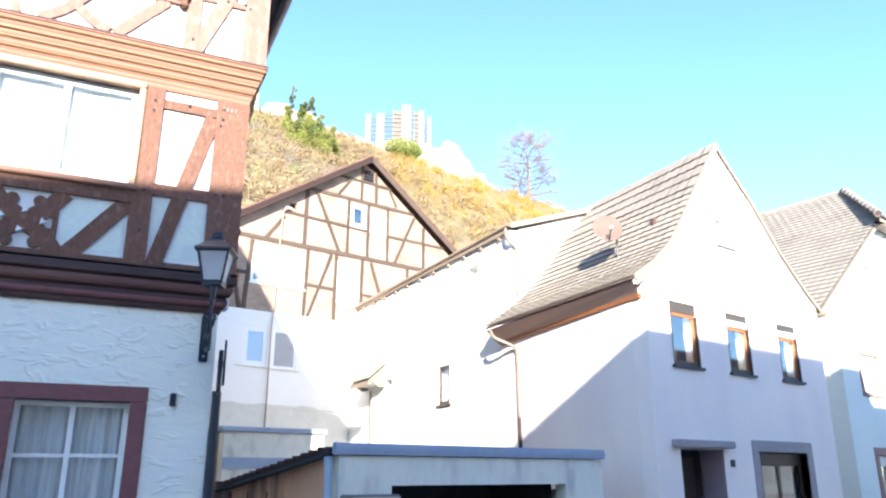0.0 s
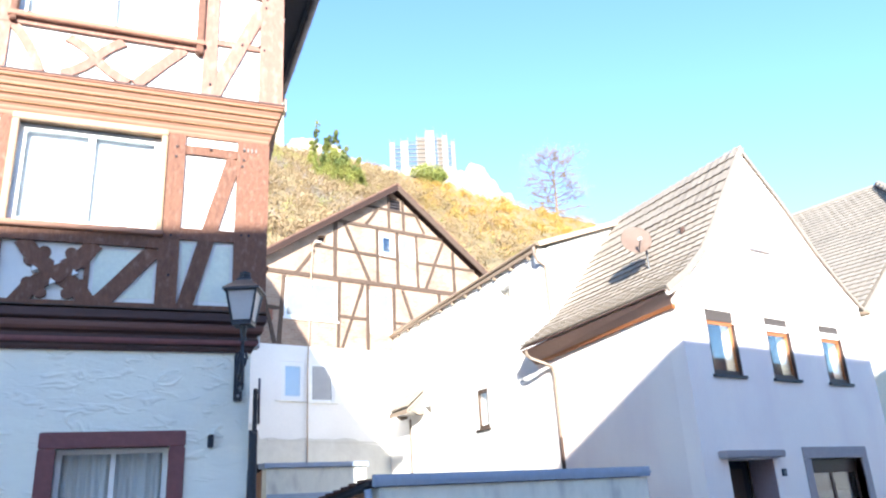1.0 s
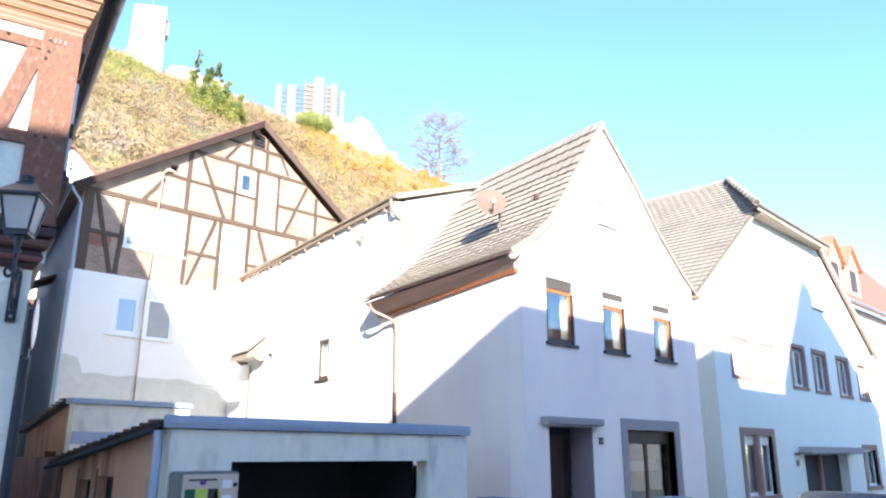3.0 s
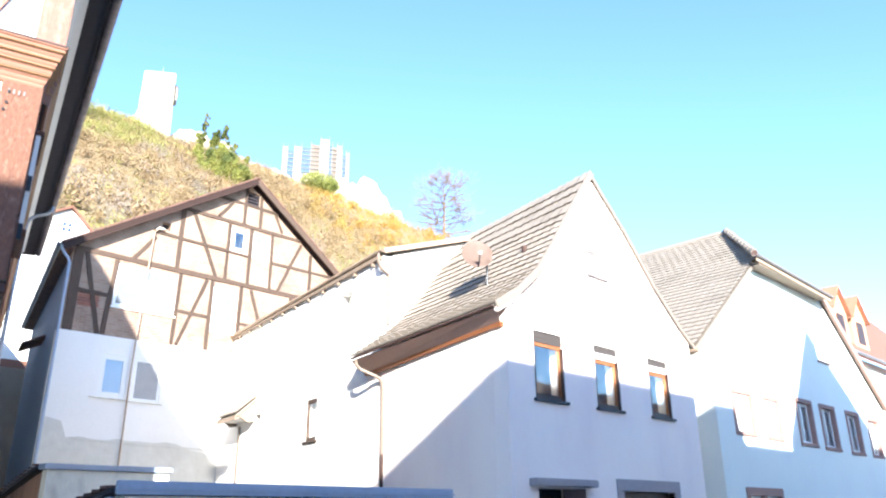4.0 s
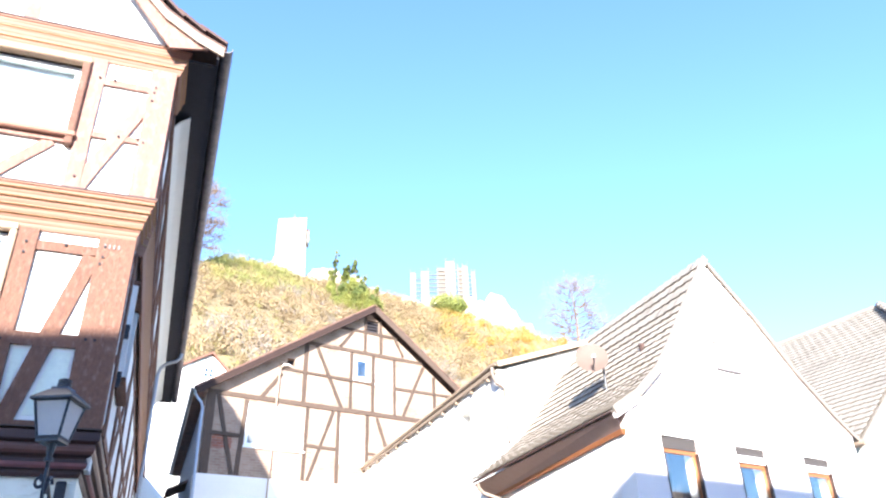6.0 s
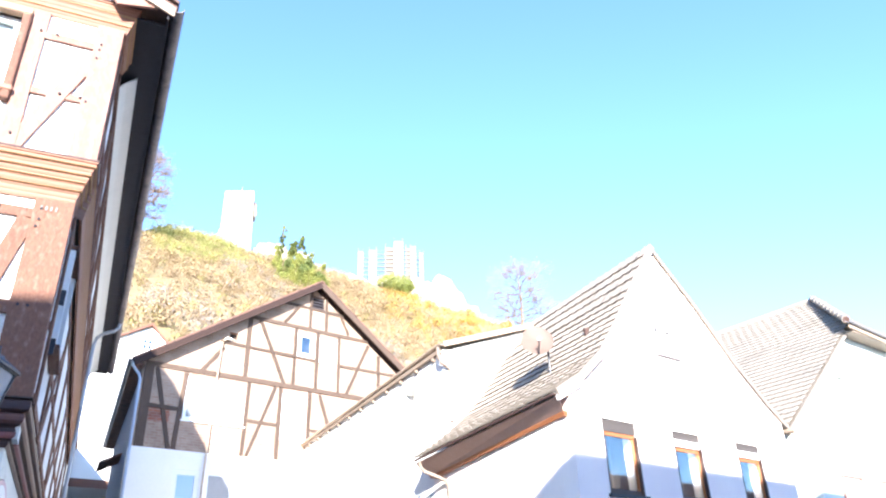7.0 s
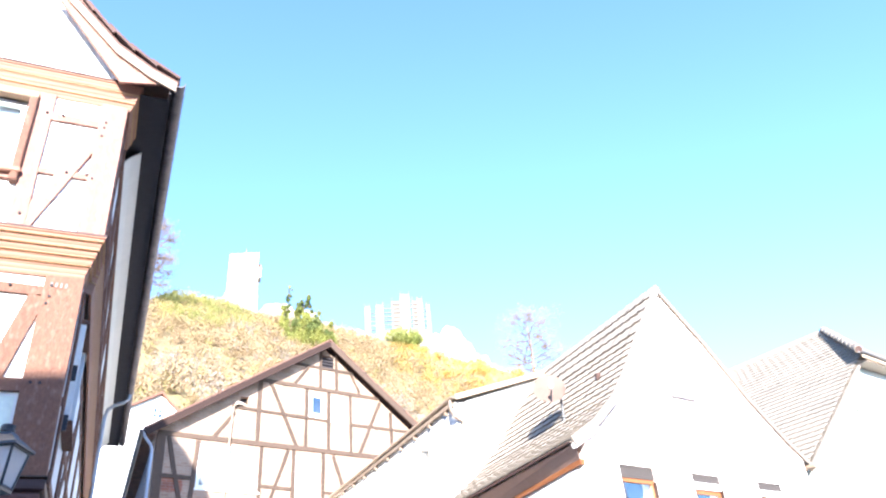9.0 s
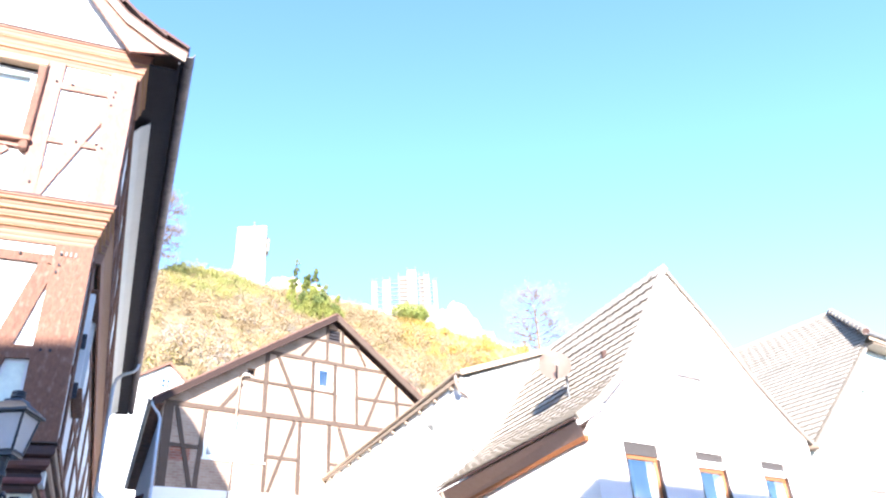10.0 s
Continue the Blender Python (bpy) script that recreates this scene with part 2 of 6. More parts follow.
TILE_DARK = material("dark brown roof tile", (0.10, 0.055, 0.045), (0.06, 0.035, 0.03), 0.85, 7, 0.8, 0.3, varied=0.15)
WOOD_CREAM = material("pale weathered verge wood", (0.44, 0.335, 0.245), (0.34, 0.25, 0.18), 0.8, 9, 1.2, 0.2, stretch=(1, 1, 3))
ZINC = material("dull grey zinc", (0.34, 0.36, 0.40), (0.26, 0.28, 0.32), 0.45, 10, 1.0, 0.05, metal=0.6)
GUTTER_GREY = material("weathered grey gutter", (0.22, 0.21, 0.21), (0.17, 0.165, 0.165), 0.7, 10, 1.0, 0.05)
# White of the blind and of the glare on the glass together.
BLIND_GLARE = material("white blind with window glare", (0.36, 0.38, 0.40), (0.30, 0.32, 0.35), 0.8, 1.2, 1.0, 0.0)
BLIND_DIM = material("dim grey-blue blind", (0.095, 0.105, 0.12), (0.08, 0.09, 0.105), 0.8, 2.5, 1.0, 0.0)
# Pale blue of sky mirrored in the panes, painted on panels.
SKY_REFLECTION = material("pale blue sky reflection", (0.095, 0.13, 0.155), (0.085, 0.12, 0.145), 0.8, 1.2, 1.0, 0.0)
ZINC_BLUE = material("blue-grey zinc flashing", (0.36, 0.43, 0.55), (0.28, 0.34, 0.45), 0.6, 8, 1.2, 0.06, metal=0.15)
COPPER_PAINT = material("beige painted pipe", (0.19, 0.145, 0.115), (0.16, 0.12, 0.092), 0.5, 10, 1.0, 0.05)
IRON = material("blue-black painted iron", (0.016, 0.023, 0.038), (0.009, 0.013, 0.021), 0.4, 16, 1.5, 0.1)
FRAME_WHITE = material("white window paint", (0.82, 0.82, 0.80), (0.76, 0.76, 0.75), 0.45, 14, 1.0, 0.03)
FRAME_BEIGE = material("cream window paint", (0.34, 0.22, 0.13), (0.27, 0.17, 0.10), 0.55, 14, 1.0, 0.1)
FRAME_DARK = material("dark brown window wood", (0.045, 0.022, 0.015), (0.03, 0.016, 0.012), 0.45, 14, 1.0, 0.1)
SHUTTER_BOX = material("grey-white roller-shutter slats", (0.20, 0.185, 0.18), (0.16, 0.15, 0.145), 0.6, 10, 1.0, 0.05)
CURTAIN = material("off-white net curtain", (0.90, 0.92, 0.93), (0.62, 0.66, 0.70), 0.9, 2.5, 1.0, 0.0, stretch=(9, 9, 0.25), mix=0.9)
# Near-black, so the shade of unlit rooms is in the colour.
ROOM_SHADE = material("unlit room shade", (0.05, 0.042, 0.036), (0.035, 0.03, 0.026), 0.9, 2, 0.6, 0.0)
BLIND = material("pale grey-blue blind", (0.15, 0.165, 0.18), (0.11, 0.125, 0.14), 0.8, 2.5, 1.0, 0.0, stretch=(4, 4, 0.4))
# Blue of the reflected sky is put into this opaque pane.
PANE_SKY_BLUE = material("pane in reflected sky blue", (0.36, 0.53, 0.72), (0.32, 0.48, 0.67), 0.12, 2.5, 1.0, 0.0)
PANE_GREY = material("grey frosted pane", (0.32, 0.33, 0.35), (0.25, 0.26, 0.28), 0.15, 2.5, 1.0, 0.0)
PANE_PALE = material("pale grey opaque pane", (0.175, 0.185, 0.19), (0.215, 0.22, 0.225), 0.12, 2.5, 1.2, 0.0)
DISH_PAINT = material("faded salmon dish paint", (0.285, 0.205, 0.165), (0.26, 0.185, 0.15), 0.6, 10, 1.2, 0.03)
LAMP_GLASS = material("milky lantern glass", (0.80, 0.79, 0.80), (0.70, 0.70, 0.73), 0.25, 8, 1.0, 0.02)
SLATE = material("blue-grey slate hanging", (0.29, 0.33, 0.39), (0.22, 0.255, 0.31), 0.6, 6, 0.8, 0.3)
GROUND_MAT = material("dry autumn slope", (0.22, 0.17, 0.09), (0.18, 0.135, 0.075), 0.95, 0.35, 0.05, 0.6, stain=(0.13, 0.12, 0.05), stain_amount=0.5)
# Paving out of view, paled to bounce light onto shaded walls.
PAVING_BOUNCE = material("grey paving paled for bounce light", (0.32, 0.30, 0.28), (0.25, 0.235, 0.22), 0.9, 20, 0.5, 0.3)


# ---- building helpers ----
def part(name, bm, mat, parent, label=""):
    me = bpy.data.meshes.new(name)
    bmesh.ops.recalc_face_normals(bm, faces=bm.faces)
    bm.to_mesh(me)
    bm.free()
    me.materials.append(mat)
    ob = new(name, me)
    ob.parent = parent
    if label:
        ob["label"] = label
    return ob


def thing(name, m, label, category, group="", kind=""):
    ob = new(name)
    ob.empty_display_size = 0.3
    ob.matrix_world = m
    return tagged(ob, label, category, group, kind)


def solid(name, bm, mat, label, category="", group="", kind=""):
    return tagged(part(name, bm, mat, None), label, category, group, kind)


def hexa(bm, p):
    """A six-sided block from eight corners: four below, four above."""
    v = [bm.verts.new(c) for c in p]
    for f in ((0, 1, 2, 3), (4, 5, 6, 7), (0, 1, 5, 4), (1, 2, 6, 5), (2, 3, 7, 6), (3, 0, 4, 7)):
        bm.faces.new([v[i] for i in f])


def box(x0, x1, y0, y1, z0, z1, bm=None):
    bm = bm or bmesh.new()
    hexa(bm, [(x0, y0, z0), (x1, y0, z0), (x1, y1, z0), (x0, y1, z0), (x0, y0, z1), (x1, y0, z1), (x1, y1, z1), (x0, y1, z1)])
    return bm


def soft_box(x0, x1, y0, y1, z0, z1, r=0.012):
    bm = box(x0, x1, y0, y1, z0, z1)
    bmesh.ops.bevel(bm, geom=bm.edges[:], offset=r, segments=2, affect="EDGES")
    return bm


def prism(pts, y0, y1, bm=None):
    """A polygon in x and z, drawn out along y."""
    bm = bm or bmesh.new()
    a = [bm.verts.new((x, y0, z)) for x, z in pts]
    b = [bm.verts.new((x, y1, z)) for x, z in pts]
    bm.faces.new(a), bm.faces.new(b)
    for i in range(len(pts)):
        j = (i + 1) % len(pts)
        bm.faces.new((a[i], a[j], b[j], b[i]))
    return bm


def pierced(outline, z0, holes, y0, y1, bm=None):
    """A wall in x and z under a top line of (x, z) corners, with holes (x0, x1, z0, z1) right through."""
    bm = bm or bmesh.new()
    xs = sorted({x for x, _ in outline} | {h[0] for h in holes} | {h[1] for h in holes})
    xs = [x for x in xs if outline[0][0] <= x <= outline[-1][0]]

    def top(x):
        for (xa, za), (xb, zb) in zip(outline, outline[1:]):
            if xa <= x <= xb:
                return za + (zb - za) * (x - xa) / (xb - xa)
        return outline[-1][1]
    for xa, xb in zip(xs, xs[1:]):
        m = (xa + xb) / 2
        cuts = sorted((h[2], h[3]) for h in holes if h[0] < m < h[1])
        low = z0
        for a, b in cuts:
            if a > low:
                box(xa, xb, y0, y1, low, a, bm)
            low = b
        hexa(bm, [(xa, y0, low), (xb, y0, low), (xb, y1, low), (xa, y1, low), (xa, y0, top(xa)), (xb, y0, top(xb)), (xb, y1, top(xb)), (xa, y1, top(xa))])
    bmesh.ops.remove_doubles(bm, verts=bm.verts, dist=0.0005)
    return bm


def bar(p0, p1, w, y0, y1, wobble=0.008, steps=5, bm=None):
    """A hewn timber in x and z from p0 to p1, w wide, between y0 and y1."""
    bm = bm or bmesh.new()
    a, b = Vector(p0), Vector(p1)
    side = Vector((-(b - a).y, (b - a).x)).normalized() * (w / 2)
    rings = []
    for i in range(steps + 1):
        c = a.lerp(b, i / steps)
        j, k = random.uniform(-wobble, wobble), random.uniform(-wobble, wobble)
        l, r = c + side * (1 + j / w), c - side * (1 + k / w)
        dy = random.uniform(-wobble, wobble) * 0.5
        rings.append([bm.verts.new(q) for q in ((l.x, y0 + dy, l.y), (r.x, y0 + dy, r.y), (r.x, y1, r.y), (l.x, y1, l.y))])
    for s, t in zip(rings, rings[1:]):
        for i in range(4):
            bm.faces.new((s[i], s[(i + 1) % 4], t[(i + 1) % 4], t[i]))
    bm.faces.new(rings[0]), bm.faces.new(rings[-1])
    return bm


def tube(pts, r, sides=10, bm=None, ends=True, r_end=None):
    """A pipe along points."""
    bm = bm or bmesh.new()
    pts = [Vector(p) for p in pts]
    rings = []
    for i, p in enumerate(pts):
        d = (pts[min(i + 1, len(pts) - 1)] - pts[max(i - 1, 0)]).normalized()
        u = d.cross(Vector((0.13, 0.37, 1))).normalized()
        if u.length < 0.1:
            u = Vector((1, 0, 0))
        w = d.cross(u)
        rr = r if r_end is None else r + (r_end - r) * i / max(1, len(pts) - 1)
        rings.append([bm.verts.new(p + (u * math.cos(k * 2 * math.pi / sides) + w * math.sin(k * 2 * math.pi / sides)) * rr) for k in range(sides)])
    for s, t in zip(rings, rings[1:]):
        for i in range(sides):
            bm.faces.new((s[i], s[(i + 1) % sides], t[(i + 1) % sides], t[i]))
    if ends:
        bm.faces.new(rings[0]), bm.faces.new(rings[-1])
    return bm


def gutter(pts, r, bm=None):
    """A half-round gutter with wall thickness along points."""
    bm = bm or bmesh.new()
    pts = [Vector(p) for p in pts]
    d = (pts[-1] - pts[0]).normalized()
    u = d.cross(Vector((0, 0, 1))).normalized()
    rings = []
    for p in pts:
        ring = []
        for rr, order in ((r, range(9)), (r * 0.88, range(8, -1, -1))):
            for k in order:
                a = math.pi * k / 8
                ring.append(bm.verts.new(p + u * math.cos(a) * rr - Vector((0, 0, 1)) * math.sin(a) * rr))
        rings.append(ring)
    for s, t in zip(rings, rings[1:]):
        for i in range(18):
            bm.faces.new((s[i], s[(i + 1) % 18], t[(i + 1) % 18], t[i]))
    bm.faces.new(rings[0]), bm.faces.new(rings[-1])
    return bm


def sheet(a, b, thick, bm=None):
    """A bent slab between two rows of points of equal count, thick downwards."""
    bm = bm or bmesh.new()
    dn = Vector((0, 0, -thick))
    va, vb = [bm.verts.new(p) for p in a], [bm.verts.new(p) for p in b]
    wa, wb = [bm.verts.new(Vector(p) + dn) for p in a], [bm.verts.new(Vector(p) + dn) for p in b]
    n = len(a)
    for i in range(n - 1):
        bm.faces.new((va[i], va[i + 1], vb[i + 1], vb[i]))
        bm.faces.new((wa[i], wb[i], wb[i + 1], wa[i + 1]))
        bm.faces.new((va[i], wa[i], wa[i + 1], va[i + 1]))
        bm.faces.new((vb[i], vb[i + 1], wb[i + 1], wb[i]))
    bm.faces.new((va[0], vb[0], wb[0], wa[0]))
    bm.faces.new((va[-1], wa[-1], wb[-1], vb[-1]))
    return bm


def window(root, x0, x1, z0, z1, yf, frame_mat, name="window", deep=0.10, bar_w=0.07, cols=1, rows=1, curtain=False, cloth=None,
           sill=None, box_h=0.0, box_mat=None, out=None, label="", pane_mat=None):
    """A window set in a wall whose outer face is at yf: frame, panes, sill, dark sheets for the room's shade behind; y
    grows into the house.
    """
    y0 = yf + deep
    zt = z1 - box_h
    bm = pierced([(x0, zt), (x1, zt)], z0, [(x0 + bar_w, x1 - bar_w, z0 + bar_w, zt - bar_w)], y0, y0 + 0.06)
    for i in range(1, cols):
        c = x0 + (x1 - x0) * i / cols
        box(c - bar_w / 2, c + bar_w / 2, y0 + 0.003, y0 + 0.057, z0 + bar_w, zt - bar_w, bm)
    for i in range(1, rows):
        c = z0 + (zt - z0) * i / rows
        box(x0 + bar_w, x1 - bar_w, y0 + 0.006, y0 + 0.054, c - bar_w / 3, c + bar_w / 3, bm)
    w = part(name, bm, frame_mat, root, label)
    for i in range(cols):
        xa, xb = x0 + (x1 - x0) * i / cols, x0 + (x1 - x0) * (i + 1) / cols
        pane = part("pane", box(xa + bar_w / 2, xb - bar_w / 2, y0 + 0.026, y0 + 0.034, z0 + bar_w / 2, zt - bar_w / 2), pane_mat or GLASS, w)
        pane.visible_shadow = False
    if curtain:
        bm = bmesh.new()
        n = max(12, int((x1 - x0) / 0.03))
        rows_v = []
        for k in range(n + 1):
            x = x0 + (x1 - x0) * k / n
            y = y0 + 0.115 + 0.042 * math.sin(k * 1.3) + 0.016 * math.sin(k * 0.73)
            rows_v.append((bm.verts.new((x, y, z0)), bm.verts.new((x, y, zt))))
        for a, b in zip(rows_v, rows_v[1:]):
            bm.faces.new((a[0], b[0], b[1], a[1]))
        part("curtain", bm, cloth or CURTAIN, w, "gathered net curtain")
    # Dark sheets stand in for the shade of the room behind.
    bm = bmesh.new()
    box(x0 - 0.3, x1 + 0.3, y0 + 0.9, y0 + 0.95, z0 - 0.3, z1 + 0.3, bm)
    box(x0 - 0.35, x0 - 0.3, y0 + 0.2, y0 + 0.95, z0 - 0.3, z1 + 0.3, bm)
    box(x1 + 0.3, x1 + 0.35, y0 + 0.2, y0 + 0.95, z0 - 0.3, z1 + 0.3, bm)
    part("room_shade_lining", bm, ROOM_SHADE, w)
    if box_h:
        bm = box(x0, x1, y0 - 0.02, y0 + 0.10, zt, z1)
        for k in range(1, 5):
            z = zt + (z1 - zt) * k / 5
            box(x0, x1, y0 - 0.028, y0 - 0.02, z - 0.006, z + 0.012, bm)
        part("shutter_box", bm, box_mat or SHUTTER_BOX, w, "lowered edge of a grey roller shutter")
    if sill:
        part("sill", soft_box(x0 - 0.06, x1 + 0.06, yf - 0.07, y0 + 0.02, z0 - 0.06, z0 - 0.001, 0.01), sill, w)
    return w


def surround(root, x0, x1, z0, z1, w, yf, proud, deep, mat, name="surround", foot=True):
    """Stone lintel, jambs and sill round an opening."""
    part("lintel", soft_box(x0 - w, x1 + w, yf - proud, yf + deep, z1, z1 + w), mat, root)
    part("jamb", soft_box(x0 - w, x0, yf - proud, yf + deep, z0, z1 - 0.002), mat, root)
    part("jamb", soft_box(x1, x1 + w, yf - proud, yf + deep, z0, z1 - 0.002), mat, root)
    if foot:
        part("stone_sill", soft_box(x0 - w, x1 + w, yf - proud - 0.03, yf + deep, z0 - w * 0.8, z0 - 0.002), mat, root)


def leaf_cloud(bm, centre, radii, count, size):
    """Many small leaf clumps, denser to the outside, with an uneven outline."""
    cx, cy, cz = centre
    for _ in range(count):
        u = Vector((random.gauss(0, 1), random.gauss(0, 1), random.gauss(0, 1))).normalized() * (random.random() ** 0.45)
        k = 0.75 + 0.45 * noise.noise(Vector((cx, cy, cz)) + u * 1.7)
        c = Vector((cx + u.x * radii[0] * k, cy + u.y * radii[1] * k, cz + u.z * radii[2] * k))
        a = Vector((random.gauss(0, 1), random.gauss(0, 1), random.gauss(0, 1))).normalized()
        b = a.cross(Vector((random.gauss(0, 1), random.gauss(0, 1), random.gauss(0, 1)))).normalized()
        s = size * random.uniform(0.5, 1.2)
        bm.faces.new([bm.verts.new(q) for q in (c + a * s, c + b * s * 0.7, c - a * s, c - b * s * 0.8)])


# ---- ground: street level, then a steep slope up to the castle ----
CREST_X = [-900, -200, 0, 52, 66, 79, 88, 121, 143, 170, 182, 198, 215, 260, 400, 1500]
CREST_Y = [90, 130, 184, 206, 221, 227, 229, 233, 238, 250, 226, 214, 204, 185, 150, 90]


def land(x, y):
    yc = float(np.interp(x, CREST_X, CREST_Y))
    top = 0.655 * (yc - 38)
    s = 0.655 * (y - 38)
    h = min(max(s, 0.0), top)
    if h > 1:
        h += 1.6 * noise.noise(Vector((x * 0.06, y * 0.06, 0))) * min(1, h / 20)
    return h - 0.3


def build_ground():
    xs = [-1600, -900, -500, -250] + list(range(-120, 320, 8)) + [340, 420, 550, 800, 1600]
    ys = [-1600, -800, -300, -100, -20, 20, 34] + list(range(38, 290, 6)) + [320, 400, 600, 1000, 1800]
    bm = bmesh.new()
    g = [[bm.verts.new((x, y, land(x, y))) for x in xs] for y in ys]
    for r, s in zip(g, g[1:]):
        for i in range(len(xs) - 1):
            f = bm.faces.new((r[i], r[i + 1], s[i + 1], s[i]))
            f.smooth = True
    solid("ground", bm, GROUND_MAT, "dry grassy hillside rising from the village", kind="structure")
    solid("road", box(-60, 90, -2.6, 8.2, -0.32, -0.296), PAVING_BOUNCE, "narrow paved village street", kind="structure")


build_ground()


# ---- houses behind the camera, which shade the street ----
def row_house(x0, x1, ridge, eave, ridge_y=-7.0, mat=PLASTER_CREAM):
    root = thing("row_house", pose(0, 0, 0), "plain plastered row house with a tiled roof", "house", "houses across the street")
    part("wall", box(x0, x1, -10.6, -3.4, -0.3, eave), mat, root)
    bm = bmesh.new()
    sheet([(x0, -3.0, eave), (x0, ridge_y, ridge), (x0, -11.0, eave)], [(x1, -3.0, eave), (x1, ridge_y, ridge), (x1, -11.0, eave)], 0.15, bm)
    part("roof", bm, TILE_RED, root)
    for x in (x0 + 0.02, x1 - 0.22):
        part("gable", gable_end(x, x + 0.2, eave, ridge, ridge_y), mat, root)
    return root


def gable_end(x0, x1, eave, ridge, ridge_y):
    bm = bmesh.new()
    a = [bm.verts.new((x0, y, z)) for y, z in ((-10.6, eave), (-3.4, eave), (ridge_y, ridge - 0.16))]
    b = [bm.verts.new((x1, y, z)) for y, z in ((-10.6, eave), (-3.4, eave), (ridge_y, ridge - 0.16))]
    bm.faces.new(a), bm.faces.new(b)
    for i in range(3):
        j = (i + 1) % 3
        bm.faces.new((a[i], a[j], b[j], b[i]))
    return bm


row_house(-24, -6.3, 12.35, 8.6)
row_house(-6.3, 9.0, 11.3, 8.0)
row_house(9.0, 11.4, 11.75, 8.0)
row_house(11.4, 15.2, 10.75, 7.6)


def cross_gable_house():
    root = thing("row_house", pose(0, 0, 0), "tall plastered house with its gable to the street", "house", "houses across the street")
    part("wall", prism([(15.22, -0.3), (24.5, -0.3), (24.5, 10.8), (18.1, 15.1), (15.22, 11.0)], -10.5, -6.9), PLASTER_CREAM, root)
    return root


cross_gable_house()
row_house(24.5, 46, 8.4, 6.2)

# ---- tall half-timbered house with jettied storeys; its own axes follow its street front ----
OLD = pose(0, 0, 0, 0, 0, -12.31)
old = thing("half_timbered_house", OLD, "tall old half-timbered house with red-brown timbers and jettied storeys", "house")
NB = 26.4          # back of the house
DL = -6.8          # far side of the front


def old_house():
    # ground storey
    part("ground_wall", pierced([(DL, 3.63), (1.395, 3.63)], -0.3, [(-0.79, 0.45, 1.2, 2.45)], 9.94, 10.30), PLASTER_TROWEL, old, "rough trowelled white plaster wall")
    part("side_wall", box(1.02, 1.392, 10.302, NB, -0.3, 3.63), PLASTER_TROWEL, old)
    surround(old, -0.79, 0.45, 1.2, 2.45, 0.19, 9.94, 0.03, 0.16, SANDSTONE)
    window(old, -0.79, 0.45, 1.2, 2.45, 9.94, FRAME_WHITE, deep=0.14, bar_w=0.06, cols=2, rows=2, curtain=True, label="white casement window with net curtains", pane_mat=GLASS_CLEAR)
    # first and second storey walls
    part("upper_wall", pierced([(DL, 7.149), (1.50, 7.149)], 3.7, [(-1.62, 0.10, 5.20, 6.58)], 9.86, 10.1), INFILL, old)
    part("upper_side_wall", box(1.25, 1.545, 10.102, NB, 4.10, 7.149), INFILL, old)
    part("top_wall", pierced([(DL, 9.7), (1.68, 9.7)], 7.15, [(-1.80, 0.46, 8.06, 9.28)], 9.70, 9.9), INFILL, old)
    part("top_side_wall", box(1.45, 1.66, 9.902, NB, 7.15, 9.7), INFILL, old)
    # gable above the last cornice
    part("gable_wall", prism([(DL + 0.2, 9.7), (1.7, 9.7), (1.3, 10.3), (-2.55, 16.0), (DL + 0.4, 10.3)], 9.64, 9.85), INFILL, old)

    # timbers of the first storey
    y0, y1 = 9.815, 9.99

    def t(name, p, q, w, a=y0, b=y1, mat=TIMBER_RED):
        part(name, bar(p, q, w, a, b), mat, old)
    t("corner_post", (1.33, 4.1), (1.33, 6.65), 0.44, 9.80)
    t("post", (0.285, 4.12), (0.285, 6.65), 0.26, 9.805)
    t("rail", (0.41, 6.43), (1.11, 6.43), 0.13)
    t("rail", (0.41, 5.19), (1.11, 5.19), 0.16)
    t("brace", (0.50, 4.13), (1.07, 6.36), 0.20, 9.82)
    t("sill_rail", (DL, 5.06), (0.16, 5.06), 0.20, 9.80)
    t("sill_plate", (DL, 4.16), (1.5, 4.16), 0.10, 9.81)
    t("brace", (-0.48, 4.20), (0.13, 4.96), 0.21, 9.82)
    t("post", (-0.66, 4.12), (-0.66, 4.97), 0.06, 9.83)
    t("post", (-1.74, 4.12), (-1.74, 6.65), 0.22, 9.805)
    t("brace", (-2.6, 4.20), (-1.85, 4.96), 0.20, 9.82)
    for d in (-3.0, -4.4, -5.8):
        t("post", (d, 4.12), (d, 6.65), 0.24, 9.805)
    # carved cross under the window
    def carved_cross(cx, cz, y, k):
        boss = part("carved_cross", tube([(cx, y, cz), (cx, y + 0.16, cz)], 0.14 * k, 14), TIMBER_RED, old, "carved curved cross with round lobes")
        for sx in (-1, 1):
            for sz in (-1, 1):
                bm = bmesh.new()
                pts = [(0.02, 0.02), (0.15, 0.10), (0.26, 0.20), (0.34, 0.31), (0.40, 0.40)]
                for (xa, za), (xb, zb) in zip(pts, pts[1:]):
                    bar((cx + sx * xa * k, cz + sz * za * k), (cx + sx * (xb + 0.01) * k, cz + sz * (zb + 0.01) * k), 0.20 * k, y + 0.012, y + 0.17, 0.006, 1, bm)
                part("cross_arm", bm, TIMBER_RED, boss)
                part("lobe", tube([(cx + sx * 0.15 * k, y + 0.014, cz + sz * 0.26 * k), (cx + sx * 0.15 * k, y + 0.17, cz + sz * 0.26 * k)], 0.075 * k, 10), TIMBER_RED, boss)
                part("lobe", tube([(cx + sx * 0.30 * k, y + 0.016, cz + sz * 0.14 * k), (cx + sx * 0.30 * k, y + 0.17, cz + sz * 0.14 * k)], 0.07 * k, 10), TIMBER_RED, boss)
